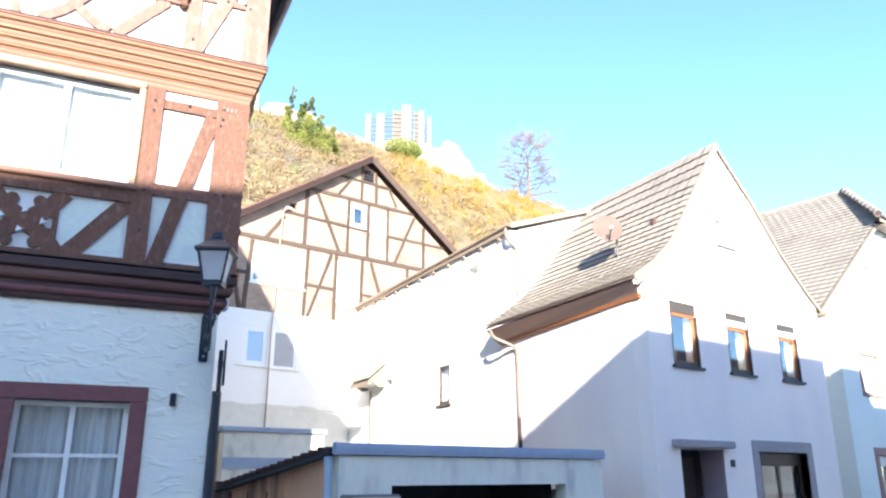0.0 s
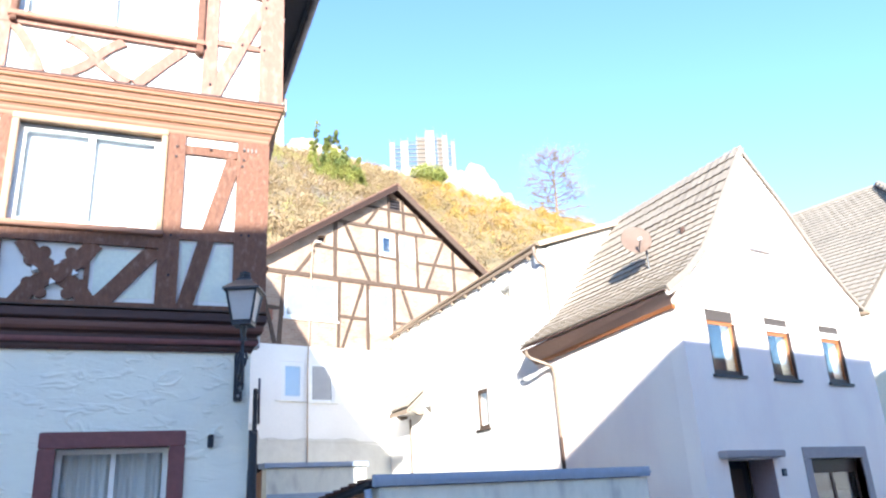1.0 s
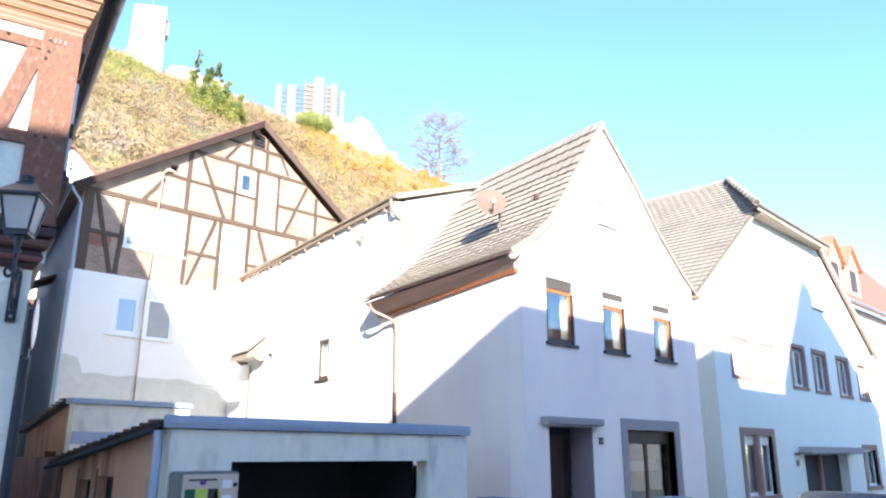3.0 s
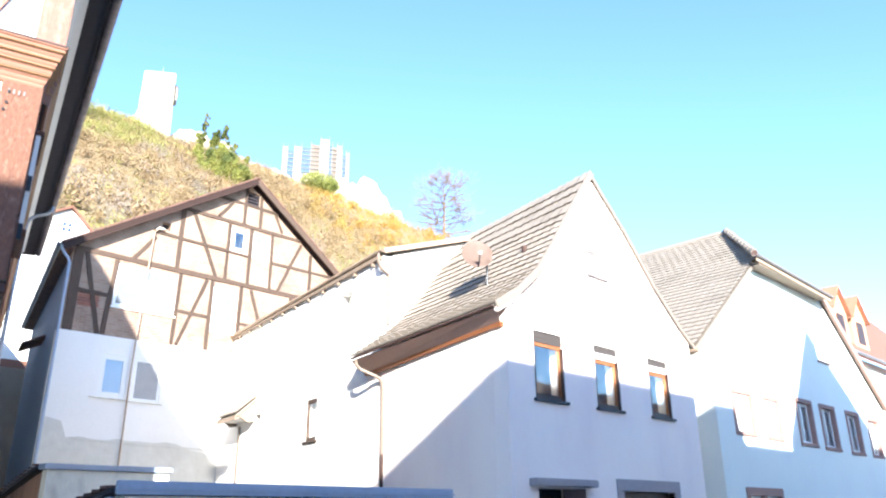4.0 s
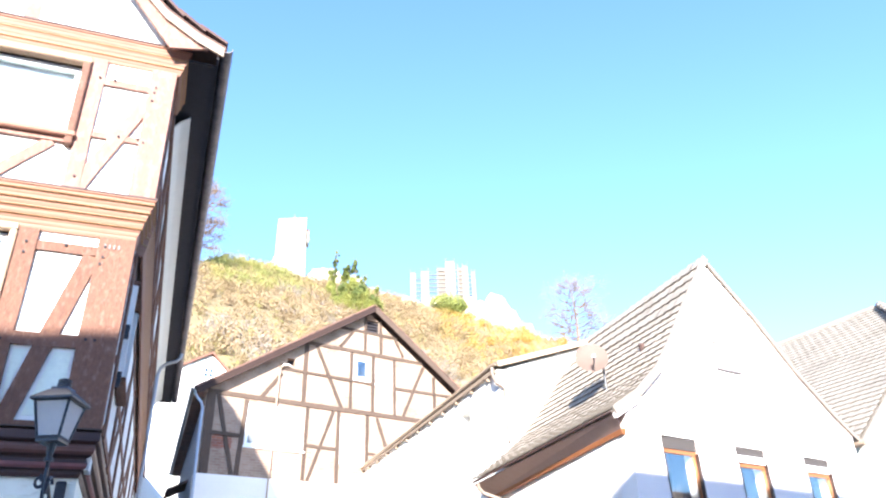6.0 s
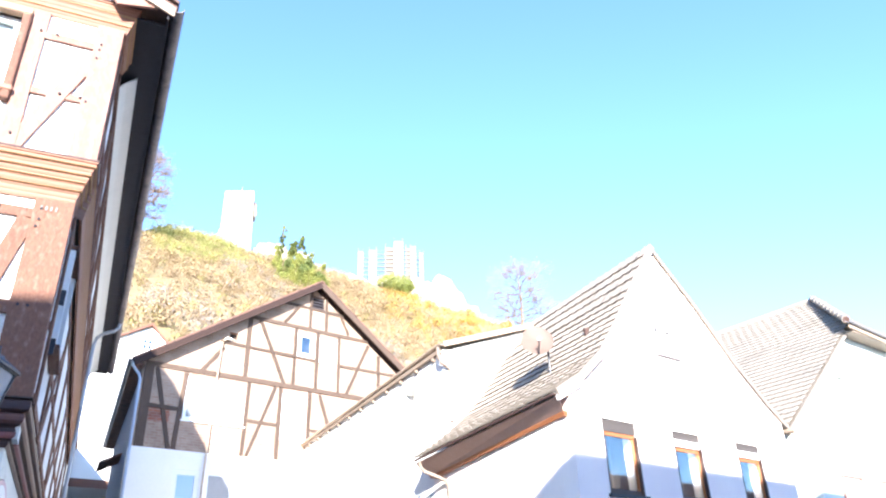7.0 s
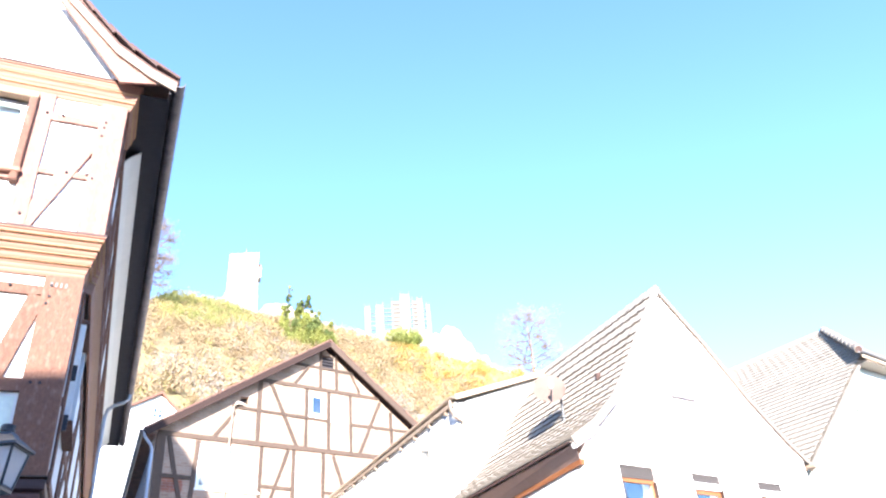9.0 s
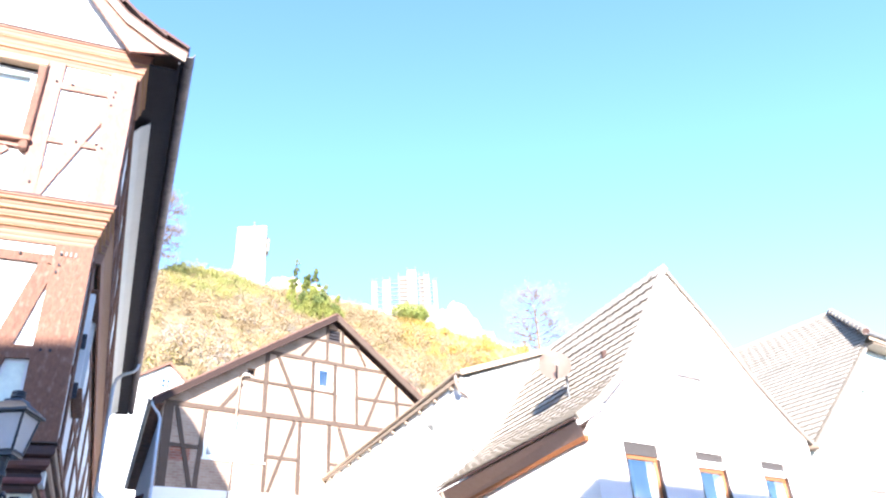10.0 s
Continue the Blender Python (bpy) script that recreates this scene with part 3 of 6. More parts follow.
        for dx, dz in ((0.21, 0.0), (-0.24, 0.03), (-0.03, -0.125), (0.0, 0.125)):
            part("inlay", tube([(cx + dx * k, y - 0.008, cz + dz * k), (cx + dx * k, y + 0.05, cz + dz * k)], 0.048 * k, 3), INFILL, boss)
    carved_cross(-1.0, 4.56, 9.80, 1.0)
    # bleached curved cross and braces under the top window
    def bowed(name, p, q, w, bow, y):
        p, q = Vector(p), Vector(q)
        n = Vector((-(q - p).y, (q - p).x)).normalized()
        mid = [p.lerp(q, f) + n * bow * 4 * f * (1 - f) for f in (0, 0.2, 0.4, 0.6, 0.8, 1)]
        part(name, prism([tuple(m + n * w / 2) for m in mid] + [tuple(m - n * w / 2) for m in reversed(mid)], y, 9.84), TIMBER_FADED, old)
    for i, (x, z, bow) in enumerate(((-0.48, 7.88, 0.03), (-0.38, 7.26, -0.03), (-1.17, 7.82, -0.03), (-1.20, 7.26, 0.03))):
        bowed("cross_arm", (-0.81, 7.56), (x, z), 0.13, bow, 9.656 + 0.003 * i)
    bowed("curved_brace", (-1.84, 7.92), (-1.46, 7.24), 0.13, 0.04, 9.66)
    for pts in ([(0.45, 4.40), (0.45, 5.06), (0.60, 5.06)], [(0.69, 4.28), (1.07, 4.28), (1.07, 5.06), (0.89, 5.06)], [(-0.24, 4.28), (0.12, 4.28), (0.12, 4.72)],
                [(-0.58, 4.30), (-0.50, 4.30), (-0.02, 4.90), (-0.58, 4.90)]):
        part("infill_panel", prism(pts, 9.853, 9.87), PANEL_GREY, old)
    # second storey timbers
    y0, y1 = 9.655, 9.840

    def u(name, p, q, w, a=y0, b=y1):
        part(name, bar(p, q, w, a, b), TIMBER_FADED, old)
    u("corner_post", (1.53, 7.2), (1.53, 9.45), 0.34, 9.640)
    u("post", (0.66, 7.2), (0.66, 9.45), 0.20, 9.650)
    u("rail", (0.76, 9.06), (1.37, 9.06), 0.11)
    u("rail", (0.76, 8.13), (1.37, 8.13), 0.10)
    u("brace", (0.72, 7.24), (1.40, 8.90), 0.19, 9.652)
    u("sill_rail", (DL, 7.98), (0.56, 7.98), 0.13, 9.640)
    u("brace", (-0.29, 7.25), (0.30, 7.92), 0.15, 9.662)
    u("post", (-1.96, 7.2), (-1.96, 9.45), 0.20, 9.650)
    for d in (-3.2, -4.4, -5.6):
        u("post", (d, 7.2), (d, 9.45), 0.22, 9.650)
        u("brace", (d + 0.2, 7.25), (d + 0.9, 7.92), 0.15, 9.662)
    # gable timbers
    part("verge_brace", prism([(1.55, 9.69), (2.08, 9.80), (1.42, 10.32), (0.72, 11.31), (0.43, 11.21), (0.98, 10.47)], 9.385, 9.43), TIMBER_FADED, old, "pale weathered board along the verge")
    u("post", (-0.35, 9.88), (-0.35, 12.2), 0.2, 9.640)
    u("rail", (-4.5, 11.9), (0.0, 11.9), 0.16, 9.640)
    # pegs
    for d, z in [(1.2, 6.5), (1.2, 6.35), (1.18, 6.25), (0.3, 6.45), (0.3, 6.3), (1.2, 5.22), (1.3, 5.22), (0.3, 5.15), (0.75, 6.46), (0.3, 4.6), (1.22, 4.5)]:
        part("peg", tube([(d, 9.785, z), (d, 9.83, z)], 0.018, 6), TIMBER_AND_SHADE, old)
    for d, z in [(1.45, 9.1), (1.44, 9.0), (1.43, 8.85), (1.42, 8.1), (0.7, 9.1), (1.35, 8.15), (1.1, 8.14), (0.68, 7.4), (0.9, 9.1)]:
        part("peg", tube([(d, 9.625, z), (d, 9.670, z)], 0.018, 6), TIMBER_AND_SHADE, old)

    # windows of the upper storeys, with proud wooden frames
    window(old, -1.62, 0.10, 5.20, 6.58, 9.86, FRAME_WHITE, deep=0.05, bar_w=0.08, cols=2, rows=1, label="wide white window over a carved panel", pane_mat=GLASS_CLEAR)
    for a, b, c, d in ((-1.70, 0.18, 6.58, 6.68), (-1.70, -1.62, 5.16, 6.58), (0.10, 0.18, 5.16, 6.58)):
        part("window_casing", soft_box(a, b, 9.76, 9.96, c, d - 0.002), FRAME_BEIGE, old)
    part("window_ledge", soft_box(-1.74, 0.2, 9.74, 9.93, 5.12, 5.20), CORNICE_RED, old)
    window(old, -1.80, 0.46, 8.06, 9.28, 9.70, FRAME_WHITE, deep=0.05, bar_w=0.09, cols=2, rows=1, label="white top-floor window", pane_mat=GLASS_CLEAR)
    for a, b, c, d in ((-1.88, 0.56, 9.28, 9.38), (-1.88, -1.80, 7.92, 9.28), (0.46, 0.56, 7.86, 9.28)):
        part("window_casing", soft_box(a, b, 9.58, 9.80, c, d - 0.002), FRAME_BEIGE if c > 9 else TIMBER_RED, old)
    part("window_ledge", soft_box(-1.9, 0.58, 9.56, 9.78, 7.98, 8.06), CORNICE_RED, old)

    # Flat white sheets give both blind and painted glare.
    part("blind", box(-1.60, 0.08, 10.03, 10.04, 5.22, 6.56), BLIND_GLARE, old, "white blind that also paints the window glare")
    part("blind", box(-1.78, 0.44, 9.87, 9.88, 8.08, 9.26), BLIND_GLARE, old, "white blind that also paints the window glare")
    # Panels behind the glass paint the sky's reflections.
    for a, b, c, d in ((-1.40, -0.95, 5.42, 5.75), (-1.36, -0.92, 5.85, 6.05), (-0.58, -0.12, 5.40, 5.72), (-0.60, -0.2, 5.85, 6.02)):
        part("reflection_panel", box(a, b, 10.015, 10.027, c, d), SKY_REFLECTION, old, "painted pale blue sky reflection")
    part("reflection_panel", box(-1.70, 0.30, 9.855, 9.866, 8.86, 9.14), SKY_REFLECTION, old, "painted pale blue sky reflection")
    # worn painted marks at the head of the corner post
    for k in range(4):
        part("painted_mark", box(1.19 + k * 0.055, 1.21 + k * 0.055, 9.790, 9.797, 6.48, 6.54), SHUTTER_BOX, old)

    # moulded cornices that turn the corner
    def cornice(profile, d0, n0, mat, name="cornice", label="", back=NB):
        back = n0 + 0.9 if n0 < 9.8 else back
        far, slim = (0.13, 0.45) if n0 == 9.86 else (0.0, 1.0)
        bm = bmesh.new()
        rows = []
        for o, z in profile:
            rows.append([bm.verts.new(c) for c in ((DL, n0 - o, z), (d0 + o, n0 - o, z), (d0 + o, n0 + 0.3, z), (d0 + far + slim * o, n0 + 0.36, z), (d0 + far + slim * o, back, z), (d0 - 0.05, back, z))])
        for r, s in zip(rows, rows[1:]):
            for i in range(5):
                bm.faces.new((r[i], r[i + 1], s[i + 1], s[i]))
        part(name, bm, mat, old, label)

    def steps(z0, z1, o0, o1, n):
        pts = [(-0.05, z0)]
        for i in range(n):
            a, b = z0 + (z1 - z0) * i / n, z0 + (z1 - z0) * (i + 1) / n
            oa, ob = o0 + (o1 - o0) * i / n, o0 + (o1 - o0) * (i + 1) / n
            pts += [(oa, a), (oa + (ob - oa) * 0.55, a + (b - a) * 0.25), (ob, a + (b - a) * 0.62), (ob, b - 0.004)]
        return pts + [(o1 + 0.02, z1), (o1 + 0.02, z1 + 0.02), (-0.05, z1 + 0.05)]
    cornice([(-0.05, 3.62), (0.0, 3.62), (0.02, 3.655), (0.02, 3.69), (0.045, 3.70), (0.068, 3.73), (0.075, 3.77), (0.065, 3.80), (0.055, 3.81), (0.058, 3.83), (0.10, 3.85), (0.122, 3.885), (0.128, 3.925), (0.118, 3.96), (0.11, 3.97), (0.145, 3.985), (0.165, 4.0), (0.165, 4.09), (0.15, 4.105), (-0.05, 4.13)], 1.40, 9.90, CORNICE_DARK, label="dark moulded red-brown jetty cornice")
    cornice([(0.103, 3.853), (0.126, 3.885), (0.132, 3.925), (0.122, 3.958)], 1.40, 9.90, CORNICE_MID, "red_roll")
    cornice([(0.049, 3.703), (0.072, 3.73), (0.078, 3.765)], 1.40, 9.90, SANDSTONE, "red_roll")
    cornice(steps(6.64, 7.18, 0.03, 0.21, 9), 1.50, 9.86, CORNICE_RED, label="moulded red and ochre jetty cornice")
    for z, o in ((6.79, 0.095), (6.90, 0.13), (7.00, 0.165), (7.11, 0.205)):
        cornice([(o, z), (o + 0.022, z + 0.012), (o, z + 0.03)], 1.50, 9.86, CORNICE_OCHRE, "ochre_fillet")
    cornice(steps(9.42, 9.80, 0.03, 0.15, 7), 1.70, 9.72, CORNICE_RED, label="moulded top cornice")
    for z, o in ((9.52, 0.06), (9.66, 0.10)):
        cornice([(o, z), (o + 0.02, z + 0.012), (o + 0.01, z + 0.03)], 1.71, 9.71, CORNICE_OCHRE, "ochre_fillet")
    for z, d0, n0, o in ((7.20, 1.50, 9.86, 0.24), (9.83, 1.70, 9.72, 0.18)):
        cornice([(o - 0.03, z), (o, z), (o, z + 0.025), (o - 0.1, z + 0.03)], d0, n0, CORNICE_DARK, "cap_fillet")
    part("lead_cap", box(DL, 1.57, 9.72, 9.86, 4.12, 4.135), TIMBER_BROWN, old)

    # timbers along the side: posts, rails and braces of each storey
    def side(name, p, q, w, x0, x1, mat=TIMBER_RED):
        bm = bar(p, q, w, x0, x1, 0.03, 7)
        for v in bm.verts:
            x, y, z = v.co
            v.co = (y, x, z)
        part(name, bm, mat, old)
    bays = [10.28, 11.9, 13.9, 16.2, 18.9, 21.2, 23.8, NB - 0.15]
    for i, n in enumerate(bays):
        side("side_post", (n, 4.12), (n + 0.05 * (i % 3 - 1), 6.64), 0.17, 1.50, 1.578)
        side("side_post", (n - 0.15, 7.2), (n - 0.15, 9.45), 0.22, 1.62, 1.71)
        if i and i % 2 == 0:
            side("side_brace", (bays[i - 1] + 0.2, 4.2), (n - 0.15, 5.95), 0.15, 1.50, 1.572)
        if i and i % 3 != 1:
            side("side_brace", (n - 0.3, 7.3), (bays[i - 1] + 0.1, 8.95), 0.18, 1.62, 1.70)
    for z in (4.22, 5.12, 6.52):
        side("side_rail", (10.1, z), (NB, z), 0.12, 1.50, 1.566)
    side("side_rail", (10.0, 8.15), (NB, 8.15), 0.14, 1.62, 1.695)
    side("wall_plate", (10.6, 9.38), (NB, 9.38), 0.2, 1.62, 1.715, TIMBER_RED)
    # plastered cove between the wall plate and the soffit
    part("eaves_cove", sheet([(1.715, 10.95, 9.46), (1.80, 10.95, 9.58), (1.94, 10.95, 9.70)], [(1.715, NB, 9.46), (1.80, NB, 9.58), (1.94, NB, 9.70)], 0.03), INFILL, old, "white plastered cove under the eaves")
    # side windows with deep white casings
    for n in (10.50,):
        for k in (0, 0.95):
            part("window_casing", soft_box(1.55, 1.635, n + k, n + k + 0.07, 5.02, 6.34, 0.008), FRAME_WHITE, old, "white projecting window casing")
        part("window_head", soft_box(1.55, 1.67, n - 0.02, n + 1.04, 6.345, 6.40, 0.008), TIMBER_RED, old)
        part("window_foot", soft_box(1.55, 1.68, n - 0.04, n + 1.06, 4.95, 5.015, 0.008), TIMBER_RED, old)
        part("side_pane", box(1.55, 1.57, n + 0.08, n + 0.94, 5.03, 6.33), BLIND_DIM, old)
    for z in (4.95, 5.6):
        part("shutter_hook", soft_box(1.55, 1.63, 10.36, 10.40, z - 0.1, z + 0.1, 0.006), IRON, old)

    # roof with flared eaves, dark soffit, verge board and gutter
    right = [(2.33, 9.90), (1.95, 10.08), (1.45, 10.42), (0.7, 11.25), (-2.55, 16.4)]
    left = [(-5.1 - d, z) for d, z in right]
    for prof in (right, left):
        part("roof", sheet([(d, 9.36, z) for d, z in prof], [(d, NB + 0.5, z) for d, z in prof], 0.10), TILE_DARK, old)
    part("bargeboard", sheet([(d - 0.02, 9.33, z - 0.06) for d, z in right], [(d - 0.02, 9.365, z - 0.06) for d, z in right], 0.17), WOOD_PALE, old, "pale bargeboard")
    part("soffit", sheet([(1.66, 9.62, 9.74), (2.25, 9.62, 9.74)], [(1.66, NB + 0.4, 9.74), (2.25, NB + 0.4, 9.74)], 0.04), TIMBER_AND_SHADE, old, "black-brown soffit boards")
    part("fascia", box(2.22, 2.25, 9.40, NB + 0.4, 9.66, 9.84), TIMBER_AND_SHADE, old)
    part("gutter", gutter([(2.345, 9.34, 9.86), (2.345, NB + 0.4, 9.79)], 0.092), GUTTER_OLD, old, "mottled dark half-round gutter")
    part("downpipe", tube([(2.345, 22.0, 9.70), (2.32, 22.0, 9.56), (2.22, 22.0, 9.46), (1.98, 22.0, 9.36), (1.84, 22.0, 9.22), (1.78, 22.0, 9.0), (1.77, 22.0, 7.3), (1.76, 22.0, -0.3)], 0.05), ZINC, old)
    for i in range(9):
        z = 9.95 + i * 0.02
        d0 = 2.34 - i * 0.33
        zz = float(np.interp(-d0, [-p[0] for p in right], [p[1] for p in right]))
        part("verge_tile", bar((d0, zz + 0.03), (d0 - 0.42, float(np.interp(-(d0 - 0.42), [-p[0] for p in right], [p[1] for p in right])) + 0.08), 0.045, 9.30, 9.62, 0.003, 1), TILE_DARK, old)
    for k in range(22):
        n = 9.6 + k * 0.78
        part("gutter_bracket", tube([(2.345 + 0.093 * math.cos(a), n, 9.858 - 0.0032 * k - 0.093 * math.sin(a)) for a in [i * math.pi / 6 for i in range(7)]], 0.008, 5), GUTTER_OLD, old)
    # fittings by the corner
    part("corner_pipe", tube([(1.45, 9.88, 2.62), (1.45, 9.88, 2.0), (1.44, 9.88, -0.3)], 0.058), IRON, old, "black downpipe")
    part("wall_box", soft_box(0.90, 0.97, 9.88, 9.96, 2.42, 2.58, 0.01), IRON, old, "small black wall fitting")


old_house()


# Unseen house, added to keep sun off the timber-framed house's side.
def shading_neighbour():
    root = thing("shading_house", OLD, "unseen plain house added to shade the yard behind", "house")
    part("wall", box(DL, 1.1, 27.0, 46, -0.3, 11.5), PLASTER_WHITE, root)
    pr = [(1.4, 11.4), (-2.8, 15.4), (DL - 0.3, 11.4)]
    part("roof", sheet([(d, 27.0, z) for d, z in pr], [(d, 46.2, z) for d, z in pr], 0.15), TILE_RED, root)
    part("gable", prism([(1.1, 11.5), (-2.8, 15.2), (DL, 11.5)], 27.02, 27.3), PLASTER_WHITE, root)


shading_neighbour()


def lantern():
    root = thing("wall_lantern", OLD @ pose(1.18, 9.02, 2.90) @ Matrix.Diagonal((0.86, 0.86, 0.985, 1)), "black iron street lantern with milky glass on a scrolled bracket", "lantern")
    s0, s1, z0, z1 = 0.125, 0.205, 0.92, 1.32
    yaw = radians(-21)

    def spun(bm):
        bmesh.ops.rotate(bm, verts=bm.verts, cent=(0, 0, 0), matrix=Matrix.Rotation(yaw, 3, "Z"))
        return bm
    for i in range(4):
        a = math.pi / 2 * i
        c, s = math.cos(a), math.sin(a)
        bm = bmesh.new()
        q = [(-s0, -s0, z0), (s0, -s0, z0), (s1, -s1, z1), (-s1, -s1, z1)]
        bm.faces.new([bm.verts.new((x * c - y * s, x * s + y * c, z)) for x, y, z in q])
        bmesh.ops.solidify(bm, geom=bm.faces[:], thickness=0.006)
        part("pane", spun(bm), LAMP_GLASS, root, "milky glass pane")
        p0 = (s0 * (c + s) * 1.02, s0 * (s - c) * 1.02, z0)
        p1 = (s1 * (c + s) * 1.02, s1 * (s - c) * 1.02, z1)
        part("frame_bar", spun(tube([p0, p1], 0.017, 6)), IRON, root)
        part("foot_rail", spun(tube([(s0 * (c + s) * 1.03, s0 * (s - c) * 1.03, z0 + 0.01), (s0 * (c - s) * 1.03, s0 * (s + c) * 1.03, z0 + 0.01)], 0.017, 6)), IRON, root)
        part("head_rail", spun(tube([(s1 * (c + s) * 1.03, s1 * (s - c) * 1.03, z1 - 0.01), (s1 * (c - s) * 1.03, s1 * (s + c) * 1.03, z1 - 0.01)], 0.018, 6)), IRON, root)
    roof = bmesh.new()
    rings = []
    for r, z in ((0.255, 1.31), (0.255, 1.335), (0.215, 1.365), (0.125, 1.44), (0.105, 1.45), (0.10, 1.475)):
        rings.append([roof.verts.new((x * r, y * r, z)) for x, y in ((-1, -1), (1, -1), (1, 1), (-1, 1))])
    for a, b in zip(rings, rings[1:]):
        for i in range(4):
            roof.faces.new((a[i], a[(i + 1) % 4], b[(i + 1) % 4], b[i]))
    roof.faces.new(rings[0]), roof.faces.new(rings[-1])
    part("cap", spun(roof), IRON, root)
    for r, za, zb in ((0.05, 1.47, 1.50), (0.082, 1.50, 1.525), (0.06, 1.525, 1.545), (0.078, 1.545, 1.565), (0.04, 1.565, 1.58)):
        part("finial_ring", tube([(0, 0, za), (0, 0, zb)], r, 14), IRON, root)
    part("base_ring", spun(box(-0.135, 0.135, -0.135, 0.135, 0.885, 0.925)), IRON, root)
    part("stem", tube([(0, 0, 0.90), (0, 0, 0.80), (0, 0.0, 0.72)], 0.06, 8, r_end=0.03), IRON, root)
    part("collar", tube([(0, 0, 0.74), (0, 0, 0.70)], 0.05, 10), IRON, root)
    part("bracket", tube([(0, 0, 0.72), (0.0, 0.06, 0.62), (0.02, 0.20, 0.52), (0.04, 0.50, 0.40), (0.07, 1.02, 0.36)], 0.024, 8), IRON, root)
    scroll = [(0.005 * i, 0.02 + 0.006 * i + (0.14 - 0.007 * i) * math.sin(i * 0.5), 0.50 + (0.14 - 0.007 * i) * math.cos(i * 0.5)) for i in range(17)]
    part("scroll", tube(scroll, 0.021, 6), IRON, root)
    part("lower_arm", tube([(0.0, 0.02, 0.64), (0.01, 0.0, 0.40), (0.02, 0.06, 0.20), (0.04, 0.24, 0.15), (0.04, 0.46, 0.16), (0.07, 1.02, 0.32)], 0.021, 7), IRON, root)
    ring = [(-0.055 + (0.055 - 0.002 * i) * math.sin(i * 0.55), 0.03, 0.50 + (0.065 - 0.002 * i) * math.cos(i * 0.55)) for i in range(15)]
    part("ring_scroll", tube(ring, 0.018, 6), IRON, root)
    curl = [(0.03, 0.68 + (0.10 - 0.005 * i) * math.sin(i * 0.6), 0.30 + (0.10 - 0.005 * i) * math.cos(i * 0.6)) for i in range(13)]
    part("scroll", tube(curl, 0.018, 6), IRON, root)
    part("back_plate", soft_box(0.01, 0.14, 1.02, 1.065, 0.09, 0.69), IRON, root)
    part("bolt", tube([(0.075, 1.0, 0.16), (0.075, 1.02, 0.16)], 0.02, 8), ZINC, root)
    bulb = bmesh.new()
    bmesh.ops.create_uvsphere(bulb, u_segments=10, v_segments=8, radius=0.05)
    bmesh.ops.translate(bulb, verts=bulb.verts, vec=(0, 0, 1.1))
    part("bulb", bulb, LAMP_GLASS, root)


lantern()


def round_sign():
    root = thing("street_sign", OLD @ pose(1.47, 9.60, 2.95, 0, 0, -8.7), "round white street sign with a faded red rim", "sign")
    part("plate", tube([(-0.012, 0, 0), (0.012, 0, 0)], 0.285, 32), IRON, root)
    part("face", tube([(0.012, 0, 0), (0.017, 0, 0)], 0.275, 32), material("faded red sign rim", (0.62, 0.42, 0.42), (0.56, 0.38, 0.39), 0.5, 12, 1.0, 0.02), root, "faded red rim")
    part("centre", tube([(0.017, 0, 0), (0.021, 0, 0)], 0.225, 32), FRAME_WHITE, root, "white sign face")
    part("clamp", soft_box(-0.08, -0.01, 0.12, 0.20, -0.05, 0.05, 0.008), ZINC, root)
    part("arm", tube([(-0.05, 0.16, 0), (-0.06, 0.30, 0)], 0.02, 6), IRON, root)
    part("pole", soft_box(-0.075, -0.02, 0.10, 0.20, -0.37, 0.18, 0.01), IRON, root, "dark iron pole section")


round_sign()

# ---- pale pink gabled house ----
pink = thing("gabled_house", pose(0, 0, 0), "pale pink plastered gabled house with a flared tiled roof", "house")
LEAN = math.tan(radians(9.65))
FRONT_L = [(11.62, 5.36), (12.30, 5.78), (12.95, 6.33), (13.50, 7.02), (14.05, 7.80), (15.12, 9.22)]
REAR_L = [(12.32, 5.22), (13.05, 5.70), (13.75, 6.30), (14.4, 7.05), (15.0, 7.85), (16.35, 9.34)]
FRONT_R = [(15.12, 9.22), (16.35, 8.15), (17.53, 6.95), (18.5, 6.15), (19.25, 5.62)]
REAR_Y = 14.30


